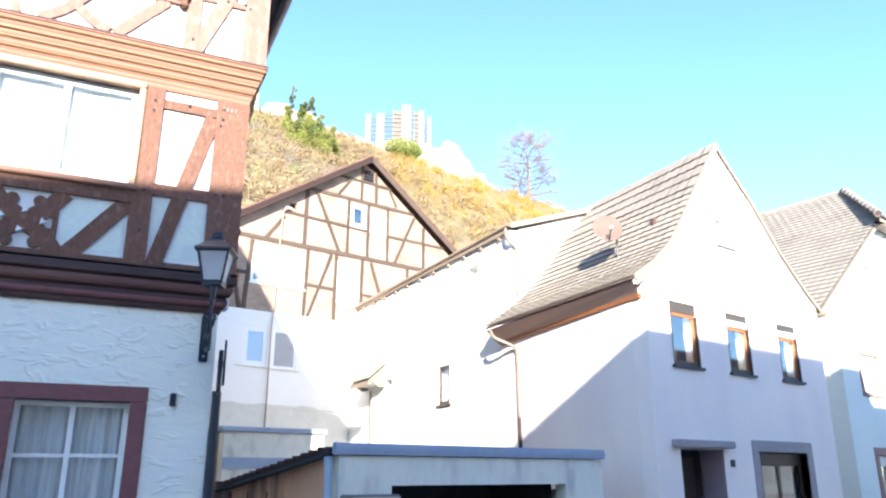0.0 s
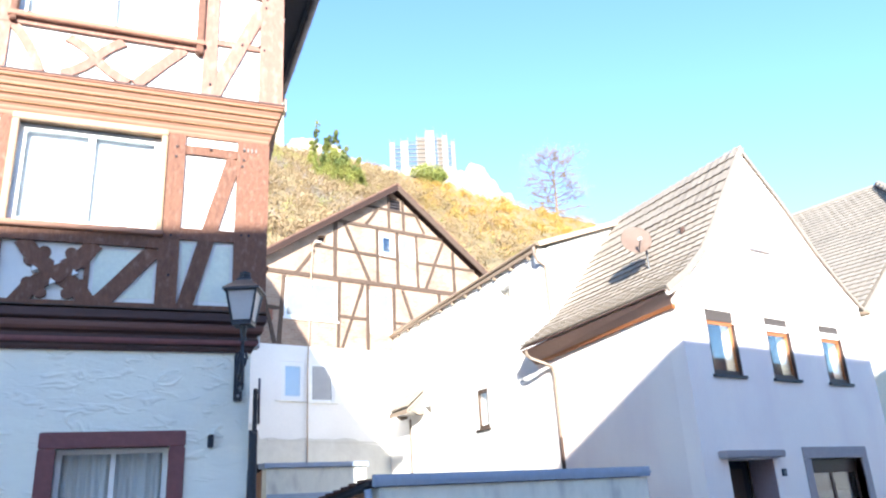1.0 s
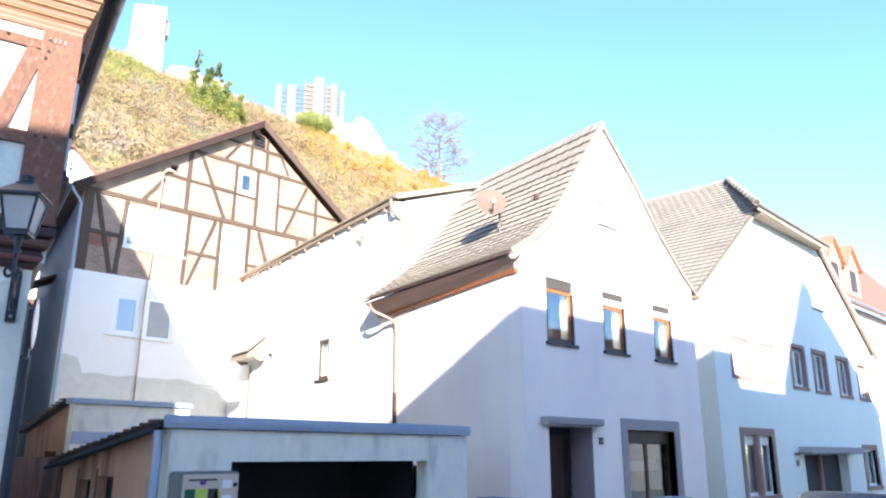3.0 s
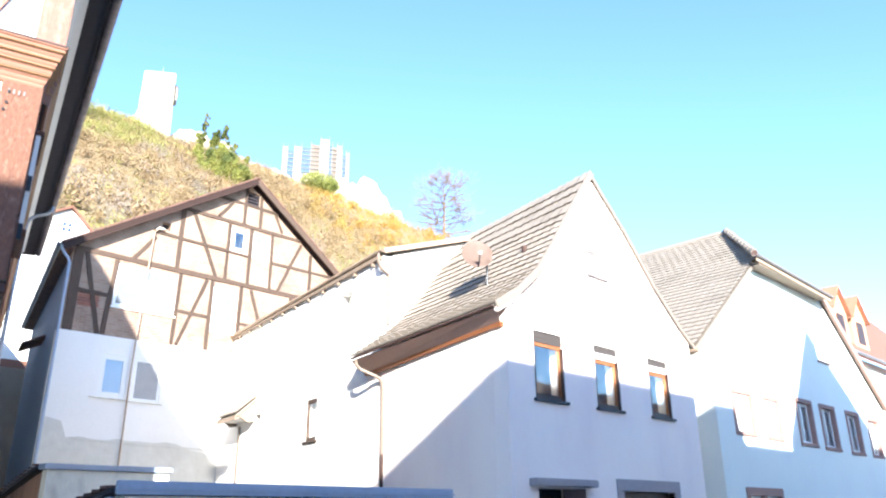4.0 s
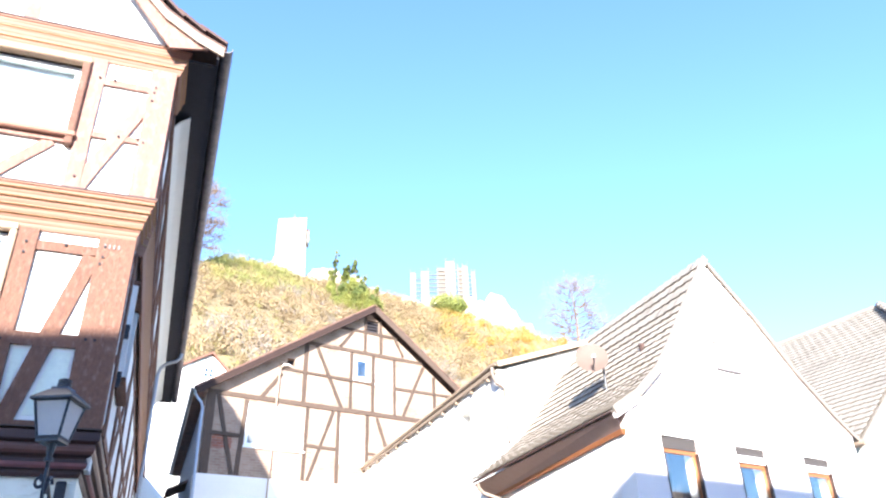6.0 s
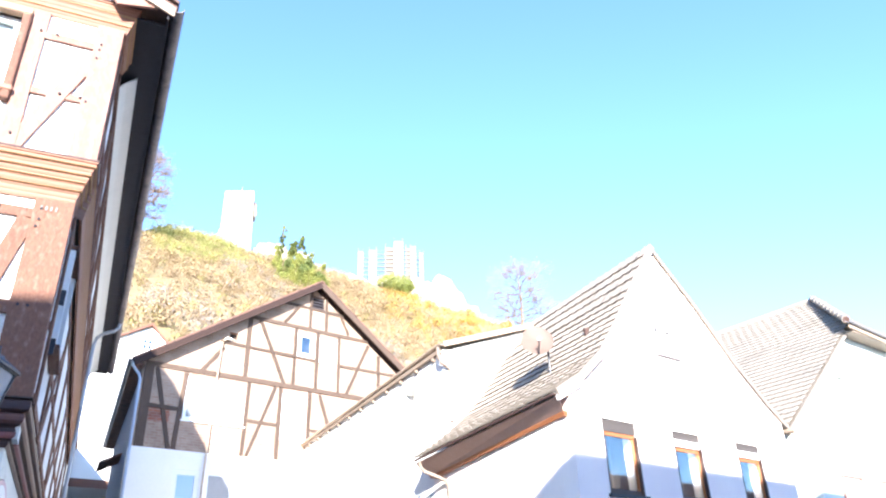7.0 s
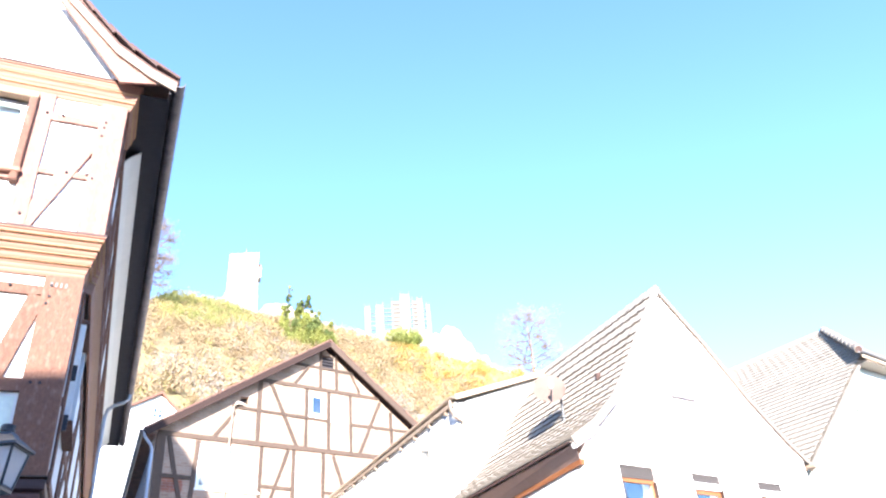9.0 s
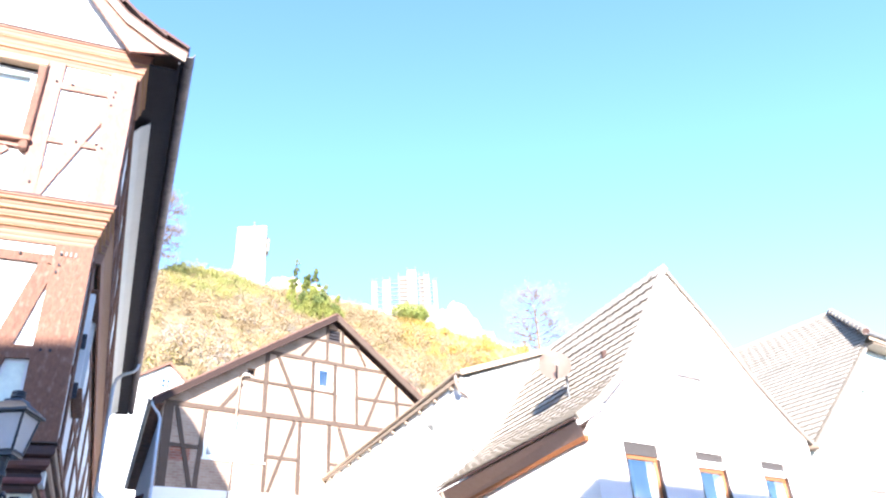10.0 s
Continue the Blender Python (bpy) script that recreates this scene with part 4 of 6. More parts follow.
def pink_house():
    top = [(11.99, 5.4), (12.95, 6.22), (13.5, 6.9), (14.05, 7.68), (15.12, 9.08), (16.35, 8.02), (17.53, 6.82), (18.5, 6.02), (18.98, 5.7)]
    holes = [(12.77, 13.70, 3.73, 5.06), (14.79, 15.68, 3.73, 5.06), (16.92, 17.80, 3.73, 5.06), (14.80, 15.44, 6.66, 7.27),
             (12.72, 14.18, -0.3, 2.10), (15.48, 17.52, 0.0, 2.08)]
    part("front_wall", pierced(top, -0.3, holes, 9.05, 9.40), PLASTER_PINK, pink)
    q = [(11.99, 9.402), (11.99 + LEAN * 5.3, 14.35), (12.34 + LEAN * 5.3, 14.35), (12.34, 9.402)]
    bm = bmesh.new()
    hexa(bm, [(x, y, -0.3) for x, y in q] + [(x, y, 5.2) for x, y in q])
    part("side_wall", bm, PLASTER_PINK, pink)
    part("far_wall", box(18.6, 18.978, 9.402, 14.3, -0.3, 5.65), PLASTER_PINK, pink)
    # windows with orange-brown frames and roller shutters
    for x0, x1 in ((12.77, 13.70), (14.79, 15.68), (16.92, 17.80)):
        w = window(pink, x0, x1, 3.73, 5.06, 9.05, WOOD_ORANGE, deep=0.055, bar_w=0.07, sill=STONE_DARK, box_h=0.22 if x0 < 13 else 0.30, box_mat=SHUTTER_TAUPE_SHADED, curtain=False, label="orange-brown wooden window under a roller shutter")
        if x0 > 14:
            part("drape", soft_box(x0 + 0.40, x0 + 0.60, 9.50, 9.54, 3.76, 4.7), CURTAIN, w, "white drawn curtain")
        if x0 > 14:
            part("shutter_edge", soft_box(x0 + 0.03, x1 - 0.03, 9.065, 9.082, 4.765, 4.90, 0.004), FRAME_WHITE, w, "white bottom bar of the shutter")
        part("lower_rail", box(x0 + 0.05, x1 - 0.05, 9.09, 9.104, 3.735, 3.83), FRAME_DARK, w)
        part("guide_rail", box(x0 + 0.002, x0 + 0.035, 9.045, 9.104, 3.735, 4.80), FRAME_DARK, w)
        part("guide_rail", box(x1 - 0.045, x1 - 0.002, 9.045, 9.104, 3.735, 4.80), FRAME_DARK, w)
    window(pink, 14.80, 15.44, 6.66, 7.27, 9.05, FRAME_WHITE, deep=0.12, bar_w=0.05, sill=STONE_GREY, pane_mat=FRAME_WHITE, label="small white attic window")
    # doorway with a stone canopy
    part("door_canopy", soft_box(12.46, 14.36, 8.86, 9.38, 2.12, 2.26, 0.02), STONE_GREY, pink, "rough grey stone canopy over the doorway")
    # Porch shade is painted in: near-black back, side and ceiling, mauve jamb.
    part("porch_shade_back", pierced([(12.72, 2.10), (14.18, 2.10)], -0.3, [], 9.66, 9.72), TIMBER_AND_SHADE, pink)
    part("porch_shade_side", box(12.66, 12.72, 9.402, 9.62, -0.3, 2.12), ROOM_SHADE, pink)
    part("porch_shade_side", box(14.18, 14.24, 9.402, 9.62, -0.3, 2.12), PORCH_SHADE_MAUVE, pink)
    part("porch_shade_jamb", box(14.165, 14.178, 9.06, 9.60, -0.3, 2.10), PORCH_SHADE_MAUVE, pink, "porch jamb with mauve shade painted in")
    part("porch_shade_ceiling", box(12.66, 14.24, 9.402, 9.72, 2.12, 2.16), ROOM_SHADE, pink)
    door = part("door", soft_box(12.78, 13.9, 9.60, 9.655, -0.2, 1.95), FRAME_DARK, pink, "dark wooden front door deep in the porch")
    part("door_handle", tube([(12.95, 9.57, 0.9), (13.08, 9.57, 0.9)], 0.015, 8), ZINC, door)
    part("number_plate", soft_box(14.38, 14.52, 9.02, 9.048, 1.76, 1.90, 0.004), IRON, pink, "small dark house plate")
    for k in range(3):
        part("plate_bar", box(14.40 + k * 0.04, 14.425 + k * 0.04, 9.012, 9.019, 1.79, 1.87), SHUTTER_BOX, pink)
    # display window
    surround(pink, 15.48, 17.52, 0.0, 2.08, 0.24, 9.05, 0.03, 0.2, STONE_GREY)
    window(pink, 15.48, 17.52, 0.0, 2.08, 9.05, FRAME_DARK, deep=0.16, bar_w=0.09, cols=2, rows=1, box_h=0.2, box_mat=FRAME_DARK, label="dark wooden display window")
    part("lace", box(15.6, 17.4, 9.42, 9.43, 1.2, 1.42), BLIND, pink, "strip of lace curtain")
    # wooden eaves on the side
    part("soffit", sheet([(11.65, 8.98, 5.30), (11.90, 9.12, 5.06), (12.03, 9.12, 5.02)], [(12.35, 14.32, 5.16), (12.73, 14.32, 4.91), (12.90, 14.32, 4.87)], 0.02), WOOD_SOFFIT, pink, "red-brown boarded soffit")
    bm = bmesh.new()
    hexa(bm, [(11.90, 9.12, 5.00), (12.03, 9.12, 5.00), (12.90, 14.3, 4.84), (12.75, 14.3, 4.84), (11.86, 9.12, 5.09), (12.03, 9.12, 5.09), (12.90, 14.3, 4.93), (12.71, 14.3, 4.93)])
    part("eaves_moulding", bm, WOOD_ORANGE, pink, "orange-brown moulding under the eaves")
    part("gable_soffit", bar((11.66, 5.26), (12.35, 5.66), 0.10, 8.97, 9.05, 0.003, 2), PLASTER_PINK, pink)
    part("gutter", gutter([(11.60, 9.0, 5.33), (12.28, 14.25, 5.20)], 0.035), TILE_DARK, pink, "weathered eaves gutter")
    part("downpipe", tube([(12.26, 14.05, 5.12), (12.28, 14.03, 5.0), (12.34, 13.95, 4.90), (12.62, 13.72, 4.74), (12.70, 13.62, 4.66), (12.72, 13.58, 4.50), (12.72, 13.56, 2.9)], 0.045), COPPER_PAINT, pink, "beige swan-neck downpipe")
    part("downpipe_foot", tube([(12.72, 13.56, 2.95), (12.72, 13.56, -0.3)], 0.05), FRAME_DARK, pink)
    # roof decks, edges
    part("roof_deck", sheet([(x, 8.98, z) for x, z in FRONT_L], [(x, REAR_Y, z) for x, z in REAR_L], 0.04), TILE_GREY, pink)
    part("far_roof", sheet([(x, 9.02, z) for x, z in FRONT_R], [(x + 1.2, REAR_Y, z + 0.1) for x, z in FRONT_R], 0.10), TILE_GREY, pink)
    for a, b in zip(FRONT_L, FRONT_L[1:]):
        part("verge", bar((a[0], a[1] - 0.03), (b[0], b[1] - 0.03), 0.15, 8.94, 8.99, 0.004, 2), VERGE, pink)
    for a, b in zip(FRONT_R, FRONT_R[1:]):
        part("verge", bar((a[0], a[1] - 0.05), (b[0], b[1] - 0.05), 0.08, 8.99, 9.046, 0.004, 2), VERGE, pink)
    bm = tube([(19.2, 8.9, 5.56), (19.25, 11, 5.56)], 0.07)
    part("far_gutter", bm, WOOD_PALE, pink)


pink_house()


def roof_point(u, v):
    """A point of the tiled slope: u along the eaves, v up the slope."""
    k = v * (len(FRONT_L) - 1)
    i = min(int(k), len(FRONT_L) - 2)
    f = k - i
    a = Vector((FRONT_L[i][0], 8.97, FRONT_L[i][1])).lerp(Vector((FRONT_L[i + 1][0], 8.97, FRONT_L[i + 1][1])), f)
    b = Vector((REAR_L[i][0], REAR_Y, REAR_L[i][1])).lerp(Vector((REAR_L[i + 1][0], REAR_Y, REAR_L[i + 1][1])), f)
    return a.lerp(b, u)


def tile_mesh(name, w, l):
    """One pantile, rolled across its width, its lower edge raised."""
    bm = bmesh.new()
    rows = []
    prof = [(0.0, 0.010), (0.16, 0.020), (0.32, 0.021), (0.48, 0.012), (0.74, 0.008), (1.0, 0.011)]
    for yy, lift in ((0, 0.044), (1.12, 0.0)):
        rows.append([bm.verts.new((x * w, yy * l, h + lift)) for x, h in prof])
    low = [bm.verts.new((x * w, 0, h - 0.012 + 0.01)) for x, h in prof]
    for i in range(len(prof) - 1):
        bm.faces.new((rows[0][i], rows[0][i + 1], rows[1][i + 1], rows[1][i]))
        bm.faces.new((low[i], low[i + 1], rows[0][i + 1], rows[0][i]))
    me = bpy.data.meshes.new(name)
    bm.to_mesh(me)
    bm.free()
    return me


# ---- white rear wing behind the pink house ----
WING = pose(12, 9.05, 0, 0, 0, -9.65)      # y along the wall, x into the house
wing = thing("rear_wing", WING, "white plastered rear wing with a shallow roof", "house")


def rear_wing():
    w0, v0, v1 = 0.30, 5.32, 16.5
    # the long side wall, as a wall in y and z
    bm = bmesh.new()
    holes = [(8.27, 8.95, 3.58, 4.71), (7.0, 7.65, 7.10, 7.50), (12.4, 12.95, 4.35, 4.75)]
    pierced([(v0, 8.05), (v1, 8.05)], -0.3, holes, 0, 0.3, bm)
    for v in bm.verts:
        x, y, z = v.co
        v.co = (w0 + y, x, z)
    part("side_wall", bm, PLASTER_WHITE, wing)
    w1 = 0.01
    bm = pierced([(5.30, 5.36), (v1, 5.36)], -0.3, [holes[0], holes[2]], 0, w0 - w1 - 0.002)
    for v in bm.verts:
        x, y, z = v.co
        v.co = (w1 + y, x, z)
    part("lower_wall", bm, PLASTER_WHITE, wing)
    part("end_wall", prism([(w0 + 0.302, -0.3), (5.2, -0.3), (5.2, 9.7), (w0 + 0.302, 8.10)], v0, v0 + 0.3), PLASTER_WHITE, wing)
    part("roof", sheet([(w0 - 0.05, v0 - 0.12, 8.19), (5.4, v0 - 0.12, 9.88)], [(w0 - 0.05, v1, 8.19), (5.4, v1, 9.88)], 0.06), TILE_GREY, wing)
    part("bargeboard", bar((w0 - 0.05, 8.12), (5.4, 9.81), 0.13, v0 - 0.17, v0 - 0.12, 0.004, 4), WOOD_CREAM, wing, "pale orange-brown verge board")
    part("eaves_board", box(w0 - 0.10, w0 - 0.003, v0 + 0.02, v1, 7.94, 8.04), WOOD_PALE, wing)
    part("gutter", gutter([(w0 - 0.11, v0 - 0.16, 8.14), (w0 - 0.11, v1, 8.06)], 0.065), WOOD_CREAM, wing, "pale weathered half-round gutter")
    part("downpipe", tube([(w0 - 0.19, v0 - 0.1, 8.02), (w0 - 0.18, v0 - 0.1, 7.8), (w0 - 0.1, v0 - 0.12, 7.62), (w0 + 0.14, v0 - 0.08, 7.5), (w0 + 0.16, v0 - 0.07, 6.2)], 0.045), COPPER_PAINT, wing)
    for k in range(11):
        v = v0 + 0.4 + k * 1.0
        part("rafter_end", box(w0 - 0.09, w0, v, v + 0.10, 7.84, 7.935), WOOD_PALE, wing)
    # tall narrow window
    for a, b, c, d in ((8.27, 8.36, 3.58, 4.71), (8.86, 8.95, 3.58, 4.71), (8.36, 8.86, 4.61, 4.71), (8.36, 8.86, 3.58, 3.68)):
        part("window_frame", box(w1 + 0.02, w1 + 0.09, a, b, c, d), TIMBER_BROWN, wing)
    p = part("window_pane", box(w1 + 0.05, w1 + 0.06, 8.34, 8.88, 3.66, 4.63), GLASS, wing)
    p.visible_shadow = False
    part("window_lining", box(w1 + 0.20, w1 + 0.22, 8.28, 8.94, 3.6, 4.70), CURTAIN, wing)
    part("window_sill", soft_box(w1 - 0.07, w1 + 0.02, 8.18, 9.04, 3.52, 3.575, 0.01), TIMBER_BROWN, wing)
    part("vent_lining", box(w0 + 0.25, w0 + 0.29, 6.9, 7.7, 7.0, 7.6), PLASTER_GREY, wing)
    # Room-shade sheet darkens the vent opening.
    part("vent_lining", box(w0 + 0.25, w0 + 0.29, 12.3, 13.0, 4.3, 4.8), ROOM_SHADE, wing)
    # little lean-to with a tiled roof against the wall
    part("canopy_roof", sheet([(-0.62, 12.9, 4.72), (w1 + 0.02, 12.9, 5.32)], [(-0.62, 14.7, 4.72), (w1 + 0.02, 14.7, 5.32)], 0.07), TILE_GREY, wing, "small tiled canopy roof")
    for k in range(7):
        v = 12.88 + k * 0.26
        part("canopy_tile", bar((-0.68, 4.78), (w1, 5.41), 0.04, v + 0.01, v + 0.23, 0.006, 3), TILE_GREY, wing)
    part("canopy_fascia", box(-0.66, -0.61, 12.9, 14.7, 4.56, 4.69), WOOD_PALE, wing)
    for v in (12.95, 14.55):
        part("canopy_cheek", prism([(-0.56, 4.70), (w1, 5.24), (w1, 4.55), (-0.2, 4.50)], v, v + 0.08), WOOD_PALE, wing)
    part("canopy_lining", sheet([(-0.56, 13.04, 4.66), (w1, 13.04, 4.66)], [(-0.56, 14.54, 4.66), (w1, 14.54, 4.66)], 0.03), PLASTER_WHITE, wing)
    part("door_frame", box(w1 - 0.04, w1 - 0.004, 14.2, 14.32, 1.2, 4.5), COPPER_PAINT, wing)
    part("wall_ledge", box(w0 - 0.06, w0, 11.0, 14.6, 3.10, 3.18), PLASTER_GREY, wing)


rear_wing()

# ---- low garage at the street, and the shed behind it ----
garage = thing("garage", pose(0, 0, 0), "low flat-roofed garage of stained grey render with an open dark bay", "garage")


def build_garage():
    part("front_wall", pierced([(5.26, 1.86), (10.58, 1.86)], -0.3, [(6.12, 9.66, -0.3, 1.46)], 9.20, 9.46), PLASTER_GREY, garage)
    bm = bmesh.new()
    pierced([(9.462, 1.86), (13.0, 1.36)], -0.3, [(10.87, 11.41, 0.4, 1.25), (11.67, 12.14, 0.4, 1.19)], 0, 0.25, bm)
    for v in bm.verts:
        x, y, z = v.co
        v.co = (5.27 + y, x, z)
    part("side_wall", bm, PLASTER_TAN, garage, "weathered tan rendered side wall")
    for a, b in ((10.87, 11.41), (11.67, 12.14)):
        # Whole window is a room-shade sheet in place of an unlit inside.
        w = part("side_window", box(5.40, 5.44, a, b, 0.4, 1.25), ROOM_SHADE, garage)
        for z in (0.62, 0.92):
            part("glazing_bar", box(5.375, 5.40, a, b, z, z + 0.03), FRAME_DARK, w)
        part("stain_streak", box(5.262, 5.269, b + 0.02, b + 0.07, 0.0, 1.35), WOOD_SHED, garage)
    part("corner_board", box(5.255, 5.268, 12.85, 13.0, -0.3, 1.34), WOOD_SHED, garage)
    part("far_wall", box(10.3, 10.578, 9.462, 13.0, -0.3, 1.36), PLASTER_GREY, garage)
    part("back_wall", box(5.52, 10.3, 12.75, 13.0, -0.3, 1.36), PLASTER_GREY, garage)
    part("roof", sheet([(5.12, 9.24, 1.95), (10.62, 9.24, 1.95)], [(5.12, 13.1, 1.42), (10.62, 13.1, 1.42)], 0.06), TIMBER_AND_SHADE, garage)
    part("flashing", soft_box(5.16, 10.62, 9.14, 9.235, 1.87, 2.03, 0.01), ZINC_BLUE, garage, "blue-grey metal flashing")
    part("flashing_lip", box(5.14, 10.63, 9.125, 9.145, 1.93, 1.955), ZINC_BLUE, garage)
    part("gutter", gutter([(5.10, 9.3, 1.87), (5.10, 13.1, 1.36)], 0.055), IRON, garage)
    for k in range(15):
        n = 9.32 + k * 0.25
        z = 1.955 - 0.137 * (n - 9.24)
        part("edge_tile", bar((5.10, z + 0.012), (5.44, z + 0.03 + 0.012 * (k % 3)), 0.035, n, n + 0.235, 0.008, 2), TILE_DARK, garage)
    part("downpipe", tube([(5.12, 9.27, 1.84), (5.13, 9.26, 1.6), (5.13, 9.26, -0.3)], 0.055), ZINC_BLUE, garage)
    # Near-black sheets paint the shade inside the open bay.
    part("bay_shade_back", box(6.0, 9.8, 11.2, 11.25, -0.3, 1.7), TIMBER_AND_SHADE, garage)
    part("bay_shade_side", box(9.68, 9.72, 9.62, 11.2, -0.3, 1.48), TIMBER_AND_SHADE, garage)
    part("bay_shade_ceiling", box(5.6, 10.3, 9.47, 12.9, 1.47, 1.5), TIMBER_AND_SHADE, garage)


build_garage()


def vending_machine():
    root = thing("vending_machine", pose(5.27, 9.02, 0.55) @ Matrix.Diagonal((0.94, 1, 1, 1)), "grey wall-mounted vending machine with coloured packets", "vending machine")
    part("body", soft_box(0, 0.84, -0.16, 0.17, 0, 0.80, 0.02), SHUTTER_BOX, root)
    part("front_panel", box(0.03, 0.81, -0.175, -0.16, 0.03, 0.77), material("brushed machine front", (0.60, 0.50, 0.42), (0.52, 0.44, 0.37), 0.5, 20, 1.0, 0.02, metal=0.0), root)
    part("header_bar", box(0.10, 0.50, -0.182, -0.176, 0.695, 0.715), IRON, root)
    part("header_emblem", prism([(0.27, 0.645), (0.33, 0.645), (0.35, 0.69), (0.25, 0.69)], -0.182, -0.176), material("violet print", (0.12, 0.06, 0.25), None, 0.5, 20, 1, 0), root)
    for x, c in ((0.06, (0.02, 0.10, 0.06)), (0.22, (0.55, 0.65, 0.08)), (0.38, (0.05, 0.04, 0.04)), (0.46, (0.7, 0.5, 0.1))):
        part("packet", box(x, x + (0.14 if x < 0.4 else 0.08), -0.184, -0.176, 0.10, 0.60 if x < 0.4 else 0.57), material("packet print", c, None, 0.5, 20, 1, 0), root)
    for z in (0.60, 0.42, 0.28):
        part("slot_plate", soft_box(0.58, 0.71, -0.19, -0.176, z, z + 0.10, 0.004), FRAME_WHITE, root)
    part("button", soft_box(0.72, 0.79, -0.19, -0.176, 0.26, 0.38, 0.004), material("red button", (0.6, 0.06, 0.03), None, 0.4, 20, 1, 0), root)
    part("knob", tube([(0.76, -0.176, 0.64), (0.76, -0.20, 0.64)], 0.025, 12), IRON, root)


vending_machine()

shed = thing("shed", pose(0, 0, 0), "old yard shed of stained render with a metal coping", "shed")
part("front_wall", box(7.02, 9.75, 17.9, 18.2, -0.3, 2.62), PLASTER_GREY, shed)
bm = pierced([(18.202, 2.62), (21.0, 2.04)], -0.3, [(18.75, 19.5, -0.3, 1.6)], 0, 0.2)
for v in bm.verts:
    x, y, z = v.co
    v.co = (7.04 + y, x, z)
part("side_wall", bm, PLASTER_RUST, shed, "weathered rust-brown side wall")
# Near-black sheet painted as the shade in the doorway.
part("doorway_shade", box(7.26, 7.30, 18.6, 19.7, -0.3, 1.75), TIMBER_AND_SHADE, shed)
part("coping", soft_box(6.94, 9.8, 17.82, 18.26, 2.63, 2.75, 0.01), ZINC_BLUE, shed)
part("lower_band", box(7.03, 9.74, 17.86, 17.897, 1.75, 2.02), ZINC_BLUE, shed)
part("roof", sheet([(6.90, 18.27, 2.72), (9.8, 18.27, 2.72)], [(6.90, 21.2, 2.10), (9.8, 21.2, 2.10)], 0.07), TIMBER_AND_SHADE, shed)
for k in range(11):
    part("edge_tile", bar((6.88, 2.735 - 0.0556 * k), (7.2, 2.75 - 0.0556 * k + 0.01 * (k % 3)), 0.04, 18.28 + k * 0.262, 18.53 + k * 0.262, 0.008, 2), TILE_DARK, shed)
for k in range(9):
    part("gate_board", box(4.2 + k * 0.19, 4.382 + k * 0.19, 13.6 + 0.008 * (k % 3), 13.66, -0.3, 1.5), WOOD_SHED, shed)

# ---- half-timbered brick house in the yard behind ----
barn = thing("timber_framed_house", pose(0, 0, 0), "timber-framed brick gable house over a white plastered ground storey", "house")
FY = 25.3


def leaned(bm):
    for v in bm.verts:
        v.co.x += 0.2 * (v.co.y - FY)
    return bm


